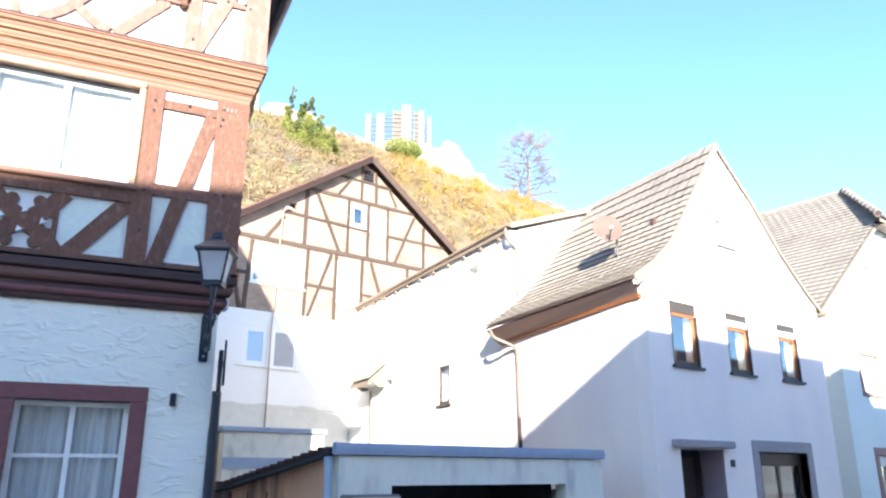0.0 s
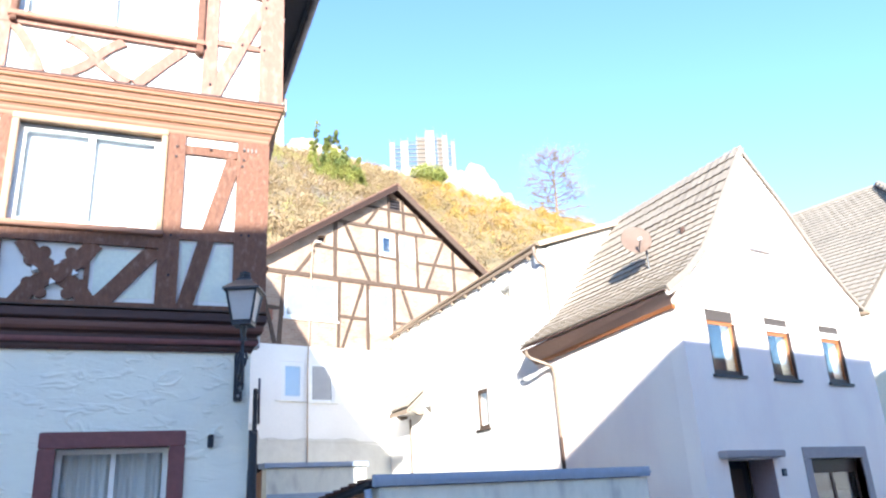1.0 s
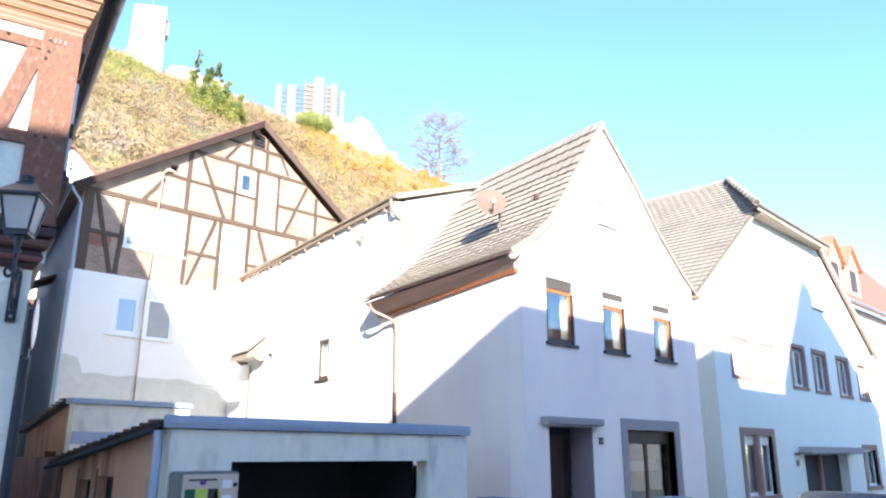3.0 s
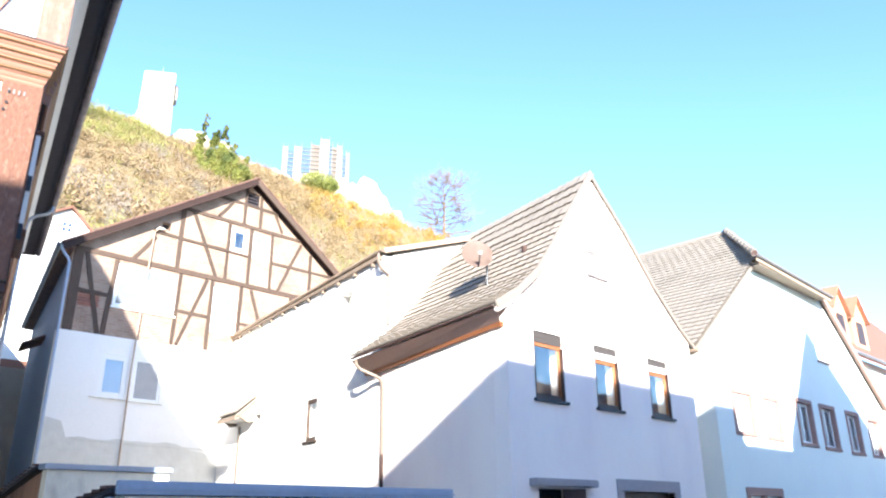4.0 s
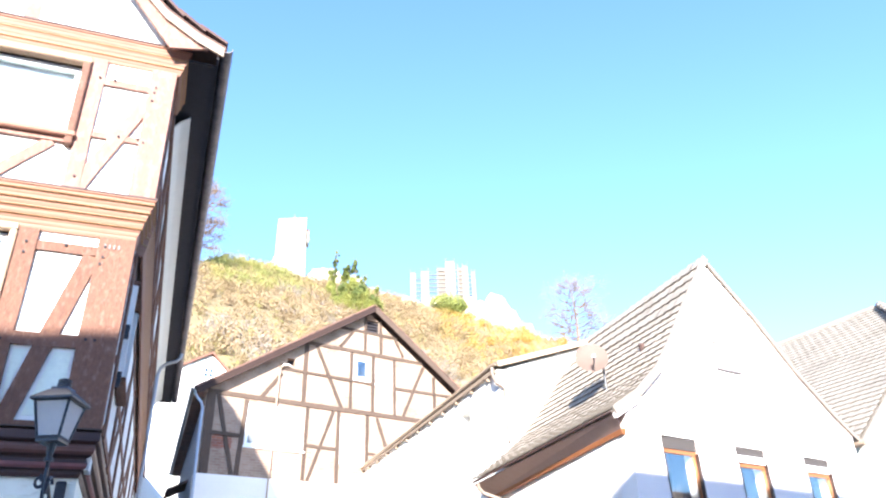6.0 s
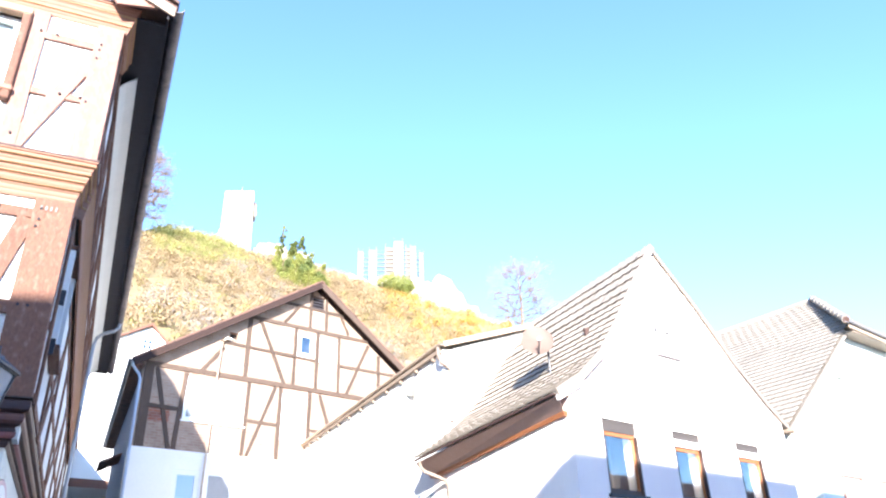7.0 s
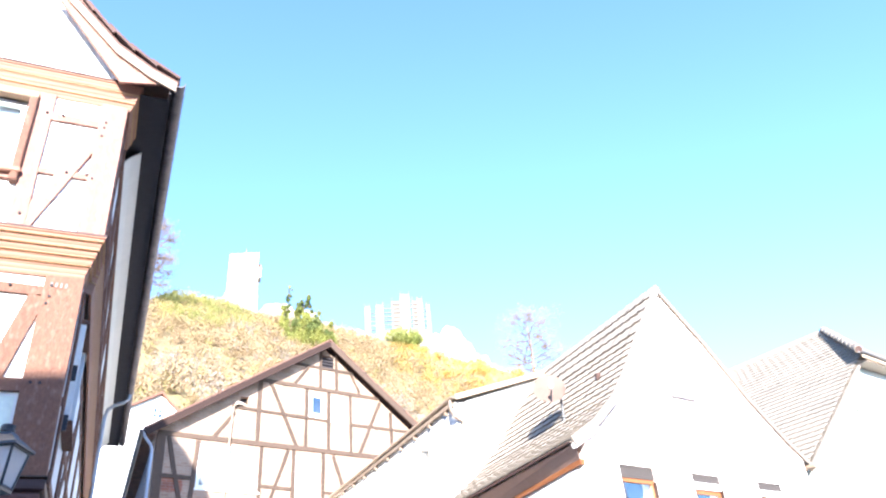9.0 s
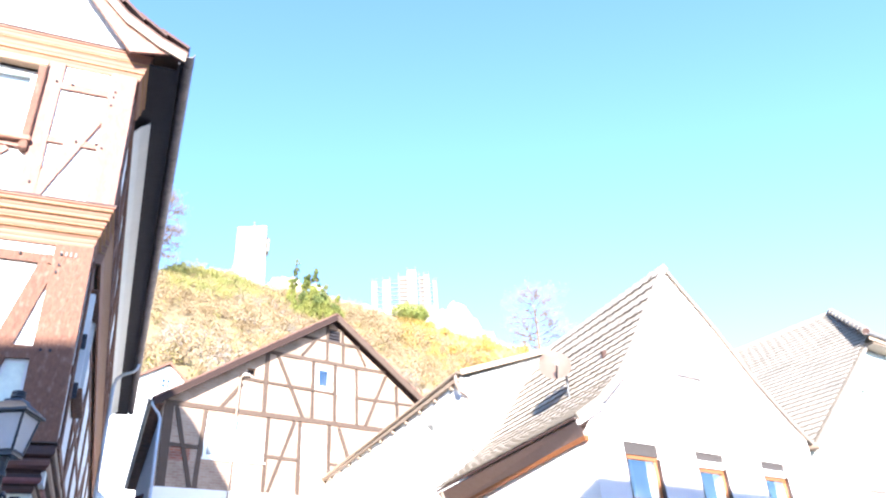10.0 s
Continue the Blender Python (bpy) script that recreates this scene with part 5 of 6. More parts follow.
def barn_house():
    low_holes = [(10.34, 11.24, 5.37, 6.76), (11.46, 12.42, 5.33, 6.74)]
    part("ground_wall", pierced([(8.88, 7.37), (21.9, 7.37)], -0.3, low_holes, FY - 0.05, FY + 0.3), PLASTER_WHITE, barn)
    part("plinth", prism([(8.80, -0.3), (15.0, -0.3), (14.9, 3.55), (14.5, 3.72), (13.6, 3.86)] + [(13.2 - k * 0.4, 4.02 + 0.12 * noise.noise(Vector((k * 0.7, 0, 3)))) for k in range(10)] + [(9.4, 4.5), (8.95, 4.6), (8.80, 4.55)], FY - 0.10, FY - 0.053), PLASTER_PATCH, barn, "patched grey render of the plinth")
    gable = [(8.92, 10.28), (15.28, 14.34), (21.4, 9.76)]
    holes = [(10.42, 12.60, 8.42, 9.96), (14.05, 15.06, 8.1, 9.86), (14.55, 15.30, 11.42, 12.42), (15.52, 16.28, 11.32, 12.40), (15.10, 15.66, 13.55, 14.08), (11.8, 12.12, 11.55, 11.85)]
    part("gable_wall", pierced(gable, 7.37, holes, FY, FY + 0.3), BRICK, barn, "old brick infill between timbers")
    part("red_patch", box(9.3, 10.0, FY - 0.004, FY + 0.01, 8.25, 8.75), BRICK_RED, barn)
    part("side_wall", leaned(box(8.92, 9.2, FY + 0.302, 38, -0.3, 10.1)), SLATE, barn, "slate-hung side wall")
    part("far_wall", leaned(box(21.6, 21.9, FY + 0.302, 38, -0.3, 10.1)), PLASTER_WHITE, barn)
    a, b = FY - 0.04, FY + 0.05

    def t(name, p, q, w=0.2):
        part(name, bar(p, q, w * 0.88, a + random.uniform(-0.006, 0.004), b, 0.02, 6), TIMBER_BROWN, barn)
    for name, p, q, w in (
            ("tie_beam", (9.0, 10.18), (20.7, 10.12), 0.19), ("collar", (12.4, 12.61), (17.75, 12.58), 0.15), ("rail", (11.5, 11.42), (14.42, 11.36), 0.12),
            ("rail", (14.48, 11.355), (15.34, 11.345), 0.10), ("rail", (16.36, 11.32), (19.35, 11.34), 0.12), ("rail", (12.7, 8.66), (13.9, 8.63), 0.13), ("rail", (15.2, 8.60), (16.3, 8.56), 0.13), ("rail", (13.9, 13.52), (16.55, 13.48), 0.12),
            ("rail", (9.2, 8.76), (10.23, 8.74), 0.15), ("post", (9.13, 10.1), (9.13, 7.38), 0.34), ("post", (12.55, 12.56), (12.51, 10.22), 0.18), ("post", (14.46, 12.5), (14.43, 10.2), 0.13),
            ("post", (15.41, 12.5), (15.39, 10.2), 0.15), ("post", (16.37, 12.5), (16.38, 10.2), 0.12), ("post", (18.24, 12.05), (18.25, 10.2), 0.15), ("post", (12.70, 10.05), (12.62, 7.38), 0.14),
            ("post", (13.96, 10.05), (13.93, 7.38), 0.15), ("post", (15.17, 10.05), (15.14, 7.38), 0.15), ("post", (15.06, 14.2), (15.04, 12.68), 0.13), ("post", (15.74, 14.2), (15.76, 12.68), 0.13),
            ("post", (17.4, 10.05), (17.4, 7.38), 0.15), ("post", (19.6, 10.98), (19.6, 10.2), 0.15), ("brace", (12.95, 12.56), (14.06, 10.22), 0.14), ("brace", (17.74, 12.42), (16.76, 10.22), 0.14),
            ("brace", (13.74, 10.04), (12.80, 7.40), 0.14), ("brace", (15.58, 10.02), (16.5, 7.42), 0.14), ("brace", (14.50, 13.46), (13.95, 12.70), 0.12), ("brace", (16.42, 13.42), (16.80, 12.70), 0.12),
            ("brace", (11.62, 11.2), (10.90, 10.22), 0.14), ("brace", (9.38, 10.08), (10.08, 7.40), 0.16), ("brace", (10.40, 10.05), (10.24, 7.40), 0.17)):
        t(name, p, q, w)
    # windows
    window(barn, 10.42, 12.60, 8.42, 9.96, FY, FRAME_WHITE, deep=0.02, bar_w=0.12, cols=2, label="wide white window", pane_mat=PANE_PALE, sill=FRAME_WHITE)
    window(barn, 14.05, 15.06, 8.1, 9.86, FY, FRAME_WHITE, deep=0.02, bar_w=0.12, cols=1, label="tall white window", pane_mat=PANE_PALE)
    window(barn, 14.55, 15.30, 11.42, 12.42, FY, FRAME_WHITE, deep=0.02, bar_w=0.17, cols=1, label="small white gable window")
    window(barn, 15.52, 16.28, 11.32, 12.40, FY, FRAME_WHITE, deep=0.02, bar_w=0.15, cols=1, label="small white gable window", pane_mat=PANE_PALE)
    window(barn, 10.34, 11.24, 5.37, 6.76, FY - 0.05, FRAME_WHITE, deep=0.02, bar_w=0.16, cols=1, pane_mat=PANE_SKY_BLUE, label="white framed window with a painted blue sky reflection", sill=PLASTER_WHITE)
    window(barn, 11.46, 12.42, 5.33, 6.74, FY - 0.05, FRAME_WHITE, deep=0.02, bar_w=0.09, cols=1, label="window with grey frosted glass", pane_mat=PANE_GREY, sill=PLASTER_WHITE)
    for k in range(4):
        z = 13.57 + k * 0.13
        part("louvre", box(15.10, 15.66, FY + 0.05, FY + 0.12, z, z + 0.07), TIMBER_AND_SHADE, barn)
    # Near-black backings stand in for the shade behind louvres and hatch.
    part("louvre_backing", box(15.0, 15.75, FY + 0.2, FY + 0.25, 13.45, 14.12), TIMBER_AND_SHADE, barn)
    part("hatch_backing", box(11.7, 12.2, FY + 0.2, FY + 0.25, 11.5, 11.9), TIMBER_AND_SHADE, barn)
    part("hatch_box", soft_box(11.62, 11.86, FY - 0.16, FY, 11.50, 11.56), FRAME_WHITE, barn)
    part("plinth_ledge", bar((9.85, 3.98), (14.56, 3.87), 0.05, FY - 0.125, FY - 0.098, 0.02, 14), PLASTER_PATCH, barn, "thin broken ledge along the plinth")
    part("window_ledge", bar((10.12, 5.335), (12.55, 5.29), 0.035, FY - 0.13, FY - 0.052, 0.004, 4), PLASTER_GREY, barn)
    # roof
    for ex, ez, mat in ((8.50, 10.17, BARGE_DARK), (21.9, 9.68, TIMBER_BROWN)):
        ax, az = 15.28, 14.62
        part("roof", leaned(sheet([(ax, FY - 0.36, az), (ex, FY - 0.36, ez)], [(ax, 38.4, az), (ex, 38.4, ez)], 0.07)), TILE_DARK, barn)
        part("bargeboard", bar((ax, az - 0.155), (ex, ez - 0.155), 0.25, FY - 0.42, FY - 0.36, 0.014, 9), mat, barn, "dark brown bargeboard")
        part("verge_strip", bar((ax, az - 0.005), (ex, ez - 0.005), 0.05, FY - 0.44, FY - 0.30, 0.010, 12), WOOD_SHED, barn)
        part("soffit", sheet([(ax, FY - 0.36, az - 0.10), (ex, FY - 0.36, ez - 0.10)], [(ax, FY, az - 0.10), (ex, FY, ez - 0.10)], 0.03), BARGE_DARK, barn)
    part("side_soffit", leaned(sheet([(8.54, FY - 0.3, 10.04), (8.92, FY - 0.3, 10.04)], [(8.54, 38, 10.04), (8.92, 38, 10.04)], 0.05)), WOOD_SHED, barn)
    part("gutter", leaned(gutter([(8.47, FY - 0.4, 10.14), (8.47, 38, 10.08)], 0.08)), ZINC, barn)
    part("downpipe", tube([(8.48, FY - 0.3, 10.06), (8.50, FY - 0.28, 9.93), (8.62, FY - 0.24, 9.80), (8.76, FY - 0.2, 9.68), (8.82, FY - 0.2, 9.50), (8.82, FY - 0.2, -0.3)], 0.048), ZINC_BLUE, barn, "blue-grey downpipe")
    part("vent_pipe", tube([(11.33, FY - 0.14, 2.0), (11.32, FY - 0.14, 6.4), (11.40, FY - 0.14, 9.0), (11.50, FY - 0.14, 11.36), (11.66, FY - 0.14, 11.50), (11.95, FY - 0.14, 11.52)], 0.026), WOOD_CREAM, barn, "slim white vent pipe")
    part("side_hood", leaned(sheet([(8.15, 30.0, 7.75), (8.92, 30.0, 8.15)], [(8.15, 31.6, 7.75), (8.92, 31.6, 8.15)], 0.10)), WOOD_SHED, barn, "small boarded hood on the side wall")


barn_house()

# ---- white house higher up the lane ----
lane = thing("lane_house", pose(12.4, 45, 0), "white gabled house on the lane below the hill", "house")
part("wall", pierced([(-5.2, 15.0), (1.75, 19.1), (4.2, 17.2), (8, 13.5)], -0.3, [(1.35, 2.05, 17.6, 18.35)], 0, 0.4), PLASTER_WHITE, lane)
for s, e in (((-5.4, 14.95), (1.75, 19.3)), ((1.75, 19.3), (8.2, 13.4))):
    part("roof", sheet([(s[0], -0.25, s[1]), (e[0], -0.25, e[1])], [(s[0], 9, s[1]), (e[0], 9, e[1])], 0.15), TILE_RED, lane)
window(lane, 1.35, 2.05, 17.6, 18.35, 0, FRAME_WHITE, deep=0.03, bar_w=0.09, cols=2, rows=2, label="small four-light attic window")
part("brick_band", box(-3, 4, -0.05, -0.003, 9.0, 9.8), TILE_RED, lane)
for x in (-0.6, 0.7):
    part("shutter", box(x, x + 0.5, -0.06, -0.003, 6.6, 8.4), WOOD_ORANGE, lane)
part("wall_side", box(-5.2, -4.9, 0.402, 9, -0.3, 14.9), PLASTER_WHITE, lane)
stone_terrace = solid("terrace_wall", box(9.6, 12.2, 40.0, 40.5, -0.3, 8.5), ROCK, "rough stone terrace wall by the lane", kind="structure")

# ---- grey-green house with a half-hipped roof ----
hip = thing("half_hipped_house", pose(0, 0, 0), "pale grey-green plastered house with a half-hipped tiled roof", "house")
GY = 9.80


def hipped_house():
    outline = [(21.58, 6.66), (25.25, 9.38), (31.1, 9.38), (36.2, 5.7)]
    ups = [(22.62, 23.95, 3.77, 5.10), (24.7, 25.85, 3.75, 5.10), (27.20, 28.62, 3.72, 5.28), (29.24, 30.72, 3.69, 5.27), (31.74, 33.15, 3.66, 5.25), (34.0, 35.3, 3.66, 5.2)]
    holes = ups + [(24.1, 24.5, 7.6, 7.9), (26.7, 27.1, 7.55, 7.85), (30.0, 31.05, 6.88, 7.98), (22.95, 24.95, 0.4, 2.12), (27.45, 31.6, -0.3, 1.58), (33.6, 35.0, 0.4, 1.75)]
    part("front_wall", pierced(outline, -0.3, holes, GY, GY + 0.35), PLASTER_COOL, hip)
    part("side_wall", box(21.58, 21.9, GY + 0.352, 22, -0.3, 6.6), PLASTER_COOL, hip)
    part("far_wall", box(36.3, 36.6, GY + 0.352, 22, -0.3, 6.0), PLASTER_COOL, hip)
    for i, (a, b, c, d) in enumerate(ups):
        surround(hip, a + 0.14, b - 0.14, c + 0.1, d - 0.14, 0.14, GY, 0.025, 0.2, SANDSTONE_PALE)
        w = window(hip, a + 0.14, b - 0.14, c + 0.1, d - 0.14, GY, FRAME_WHITE, deep=0.12, bar_w=0.08, cols=2, curtain=True, label="white casement in a sandstone surround")
        if i < 2:
            for k in range(12):
                z = c + 0.12 + k * 0.092
                part("shutter_slat", box(a + 0.16, b - 0.16, GY + 0.03, GY + 0.055, z, z + 0.084), FRAME_WHITE, w)
    window(hip, 30.0, 31.05, 6.88, 7.98, GY, FRAME_WHITE, deep=0.06, bar_w=0.08, curtain=True, sill=SANDSTONE_PALE, label="white attic window")
    # Brown backing paints the shadow inside the vent recesses.
    for a, b, c, d in ((24.1, 24.5, 7.6, 7.9), (26.7, 27.1, 7.55, 7.85)):
        part("vent_backing", box(a - 0.1, b + 0.1, GY + 0.2, GY + 0.25, c - 0.1, d + 0.1), TIMBER_BROWN, hip)
    surround(hip, 22.95, 24.95, 0.4, 2.12, 0.22, GY, 0.03, 0.2, SANDSTONE_PALE)
    window(hip, 22.95, 24.95, 0.4, 2.12, GY, FRAME_WHITE, deep=0.12, bar_w=0.08, cols=2, curtain=True, box_h=0.2, box_mat=FRAME_WHITE, label="paired white windows with a sandstone mullion")
    part("mullion", soft_box(23.85, 24.05, GY - 0.02, GY + 0.2, 0.4, 2.11), SANDSTONE_PALE, hip)
    part("door_canopy", soft_box(27.0, 32.2, GY - 0.45, GY + 0.02, 1.60, 1.82, 0.03), STONE_GREY, hip, "dark stone canopy over the doorway")
    part("door", soft_box(27.5, 29.4, GY + 0.28, GY + 0.36, -0.3, 1.56), TIMBER_AND_SHADE, hip, "dark wooden double door")
    part("door", soft_box(29.6, 31.5, GY + 0.28, GY + 0.36, -0.3, 1.56), TIMBER_AND_SHADE, hip, "dark wooden double door")
    part("door_post", soft_box(29.4, 29.6, GY + 0.2, GY + 0.4, -0.3, 1.56), SANDSTONE_PALE, hip)
    surround(hip, 33.6, 35.0, 0.4, 1.75, 0.2, GY, 0.03, 0.2, SANDSTONE_PALE)
    window(hip, 33.6, 35.0, 0.4, 1.75, GY, FRAME_WHITE, deep=0.12, bar_w=0.08, cols=2, curtain=True, label="white ground-floor casement")
    part("house_plate", soft_box(26.7, 26.9, GY - 0.03, GY - 0.002, 1.2, 1.4, 0.005), IRON, hip)
    part("lamp", soft_box(26.6, 26.9, GY - 0.1, GY - 0.002, 1.55, 1.62, 0.01), IRON, hip)
    # roof: two slopes cut by a half hip
    apex_y = 11.9
    ax, az = 28.6, 12.0
    bm = bmesh.new()
    v = [bm.verts.new(c) for c in ((20.3, GY - 0.15, 5.82), (25.2, GY - 0.15, 9.47), (ax, apex_y, az), (ax, 22, az), (20.3, 22, 5.82))]
    bm.faces.new(v)
    bmesh.ops.solidify(bm, geom=bm.faces[:], thickness=0.12)
    part("roof_slope", bm, TILE_COOL, hip)
    bm = bmesh.new()
    bm.faces.new([bm.verts.new(c) for c in ((36.5, GY - 0.15, 5.65), (31.2, GY - 0.15, 9.52), (ax, apex_y, az), (ax, 22, az), (36.5, 22, 5.65))])
    bmesh.ops.solidify(bm, geom=bm.faces[:], thickness=0.12)
    part("roof_slope", bm, TILE_COOL, hip)
    hl, hr = Vector((24.75, GY - 0.45, 9.56)), Vector((31.0, GY - 0.45, 9.38))
    top = Vector((ax, apex_y, az + 0.10))
    bm = bmesh.new()
    bm.faces.new([bm.verts.new(c) for c in (hl, hr, top)])
    bmesh.ops.solidify(bm, geom=bm.faces[:], thickness=0.10)
    part("hip_slope", bm, TILE_COOL, hip)
    part("hip_ridge", tube([hl + Vector((0, 0, 0.07)), top], 0.10, 10), TILE_DARK, hip, "dark hip ridge tiles")
    for k in range(10):
        p = hl.lerp(top, k / 10) + Vector((0, 0, 0.08))
        q = hl.lerp(top, (k + 1.05) / 10) + Vector((0, 0, 0.06))
        part("ridge_tile", tube([p, q], 0.125, 8, r_end=0.10), TILE_COOL, hip)
    part("ridge", tube([(ax, apex_y, az + 0.06), (ax, 22, az + 0.06)], 0.11, 8), TILE_COOL, hip)
    part("hip_gutter", gutter([hl + Vector((-0.15, -0.09, -0.01)), hr + Vector((0.1, -0.09, -0.01))], 0.075), GUTTER_GREY, hip, "grey gutter along the half hip")
    part("hip_fascia", bar((24.75, 9.45), (31.0, 9.27), 0.17, GY - 0.50, GY - 0.453, 0.004, 6), WOOD_CREAM, hip)
    part("hip_soffit", box(25.0, 31.0, GY - 0.45, GY - 0.002, 9.30, 9.36), WOOD_PALE, hip)
    part("verge", bar((20.3, 5.74), (25.2, 9.40), 0.10, GY - 0.2, GY - 0.14, 0.004, 6), VERGE, hip)
    part("verge", bar((36.5, 5.56), (31.15, 9.46), 0.26, GY - 0.2, GY - 0.1, 0.004, 6), WOOD_SOFFIT, hip, "red-brown verge board")


hipped_house()

# ---- further houses down the street ----
far_house = thing("dormer_house", pose(0, 0, 0), "white house with orange dormers and a red tiled roof", "house")
part("wall", box(37.6, 60, 11.5, 20, -0.3, 8.6), PLASTER_WHITE, far_house)
part("roof", sheet([(37.2, 11.0, 8.6), (37.2, 16, 14.6), (37.2, 20.6, 8.6)], [(60, 11.0, 8.6), (60, 16, 14.6), (60, 20.6, 8.6)], 0.2), TILE_RED, far_house)
part("gutter", gutter([(37.2, 10.95, 8.6), (60, 10.95, 8.6)], 0.1), ZINC, far_house)
for x in (38.15, 40.75):
    d = part("dormer", prism([(x, 9.3), (x + 1.9, 9.3), (x + 1.9, 10.8), (x + 0.95, 11.9), (x, 10.8)], 11.6, 14.5), material("orange plaster", (0.62, 0.36, 0.22), None, 0.9, 10, 0.6, 0.05), far_house)
    part("dormer_roof", sheet([(x - 0.2, 11.4, 10.75), (x + 0.95, 11.4, 12.0), (x + 2.1, 11.4, 10.75)], [(x - 0.2, 14.6, 10.75), (x + 0.95, 14.6, 12.05), (x + 2.1, 14.6, 10.75)], 0.1), DORMER_TILE, d)
    part("dormer_window", box(x + 0.5, x + 1.4, 11.56, 11.598, 9.5, 10.6), FRAME_DARK, d)


# ---- dish on the pink roof ----
def satellite_dish():
    p = roof_point(0.31, 0.405)
    root = thing("satellite_dish", Matrix.Translation(p), "faded salmon satellite dish on a mast on the tiled roof", "satellite dish")
    way = Vector((-0.60, -0.78, 0.32)).normalized()
    turn = way.to_track_quat("Z", "Y").to_matrix().to_4x4()
    bm = bmesh.new()
    rings = []
    for k in range(7):
        r = 0.345 * k / 6
        rings.append([bm.verts.new((r * math.cos(a * math.pi / 14), r * 1.06 * math.sin(a * math.pi / 14), 0.5 * r * r - 0.04)) for a in range(28)] if k else [bm.verts.new((0, 0, -0.04))])
    for a in range(28):
        bm.faces.new((rings[0][0], rings[1][a], rings[1][(a + 1) % 28]))
        for s, t in zip(rings[1:], rings[2:]):
            bm.faces.new((s[a], t[a], t[(a + 1) % 28], s[(a + 1) % 28]))
    bmesh.ops.solidify(bm, geom=bm.faces[:], thickness=0.008)
    centre = Matrix.Translation((-0.31, -0.01, 0.71)) @ turn
    dish = part("reflector", bm, DISH_PAINT, root, "salmon-coloured reflector")
    dish.matrix_local = centre
    part("mast", tube([(0, 0, -0.1), (0, 0, 0.62), (-0.26, 0.03, 0.70)], 0.025, 8), IRON, root)
    f = centre @ Vector((0, -0.22, 0.36))
    e = centre @ Vector((0, -0.34, 0.0))
    part("feed_arm", tube([e, f], 0.014, 6), IRON, root)
    part("feed_horn", tube([f, f + (centre @ Vector((0, 0, 0)) - f).normalized() * 0.10], 0.035, 10), FRAME_WHITE, root)


satellite_dish()
part("roof_vent", tube([roof_point(0.18, 0.62), roof_point(0.18, 0.62) + Vector((-0.05, -0.02, 0.16))], 0.06, 8), TILE_DARK, pink)


# ---- parked cars and a bin, mostly below the view ----
def car(name, x, y, paint, label, rails=False):
    root = thing("car", pose(x, y, -0.28) @ Matrix.Diagonal((1, 1, 0.9 if rails else 0.8, 1)), label, "car", "parked cars")
    body = bmesh.new()
    prof = [(-2.05, 0.30), (2.05, 0.30), (2.1, 0.62), (1.95, 0.80), (1.05, 0.90), (0.45, 1.38), (-0.9, 1.42), (-1.65, 1.0), (-2.1, 0.92), (-2.12, 0.5)]
    prism(prof, -0.84, 0.84, body)
    bmesh.ops.bevel(body, geom=body.edges[:], offset=0.07, segments=2, affect="EDGES")
    part("body", body, paint, root)
    for s in (-0.855, 0.845):
        part("side_window", prism([(0.85, 0.94), (0.40, 1.30), (-0.85, 1.34), (-1.35, 0.98)], s, s + 0.012), FRAME_DARK, root)
    for wx in (-1.3, 1.3):
        for s in (-0.86, 0.66):
            w = part("wheel", tube([(wx, s, 0.31), (wx, s + 0.2, 0.31)], 0.31, 20), IRON, root)
            part("rim", tube([(wx, s - 0.005, 0.31), (wx, s + 0.205, 0.31)], 0.19, 14), ZINC, w)
    for s in (-0.6, 0.5) if rails else ():
        part("roof_rail", tube([(0.3, s, 1.46), (-0.3, s, 1.49), (-0.8, s, 1.47)], 0.02, 6), ZINC, root)


BLUE_PAINT = material("metallic blue car paint", (0.05, 0.22, 0.62), (0.04, 0.19, 0.55), 0.25, 30, 1, 0.0, metal=0.3)
DARK_PAINT = material("dark grey car paint", (0.05, 0.05, 0.06), (0.04, 0.04, 0.05), 0.25, 30, 1, 0.0, metal=0.3)
car("car", 9.9, 4.4, DARK_PAINT, "dark grey parked estate car with roof rails", True)
car("car", 13.2, 5.0, BLUE_PAINT, "bright blue parked hatchback car")
car("car", 18.2, 5.4, DARK_PAINT, "dark parked car by the doorway")
bin_root = thing("waste_bin", pose(10.9, 8.75, -0.3), "blue plastic waste bin beside the garage", "bin")
part("body", soft_box(-0.28, 0.28, -0.3, 0.3, 0.05, 1.05, 0.03), material("dark blue plastic", (0.05, 0.09, 0.22), None, 0.5, 20, 1, 0.05), bin_root)
part("lid", prism([(-0.3, 1.06), (0.3, 1.06), (0.2, 1.16), (-0.2, 1.16)], -0.33, 0.33), material("blue plastic lid", (0.06, 0.11, 0.28), None, 0.5, 20, 1, 0.05), bin_root)

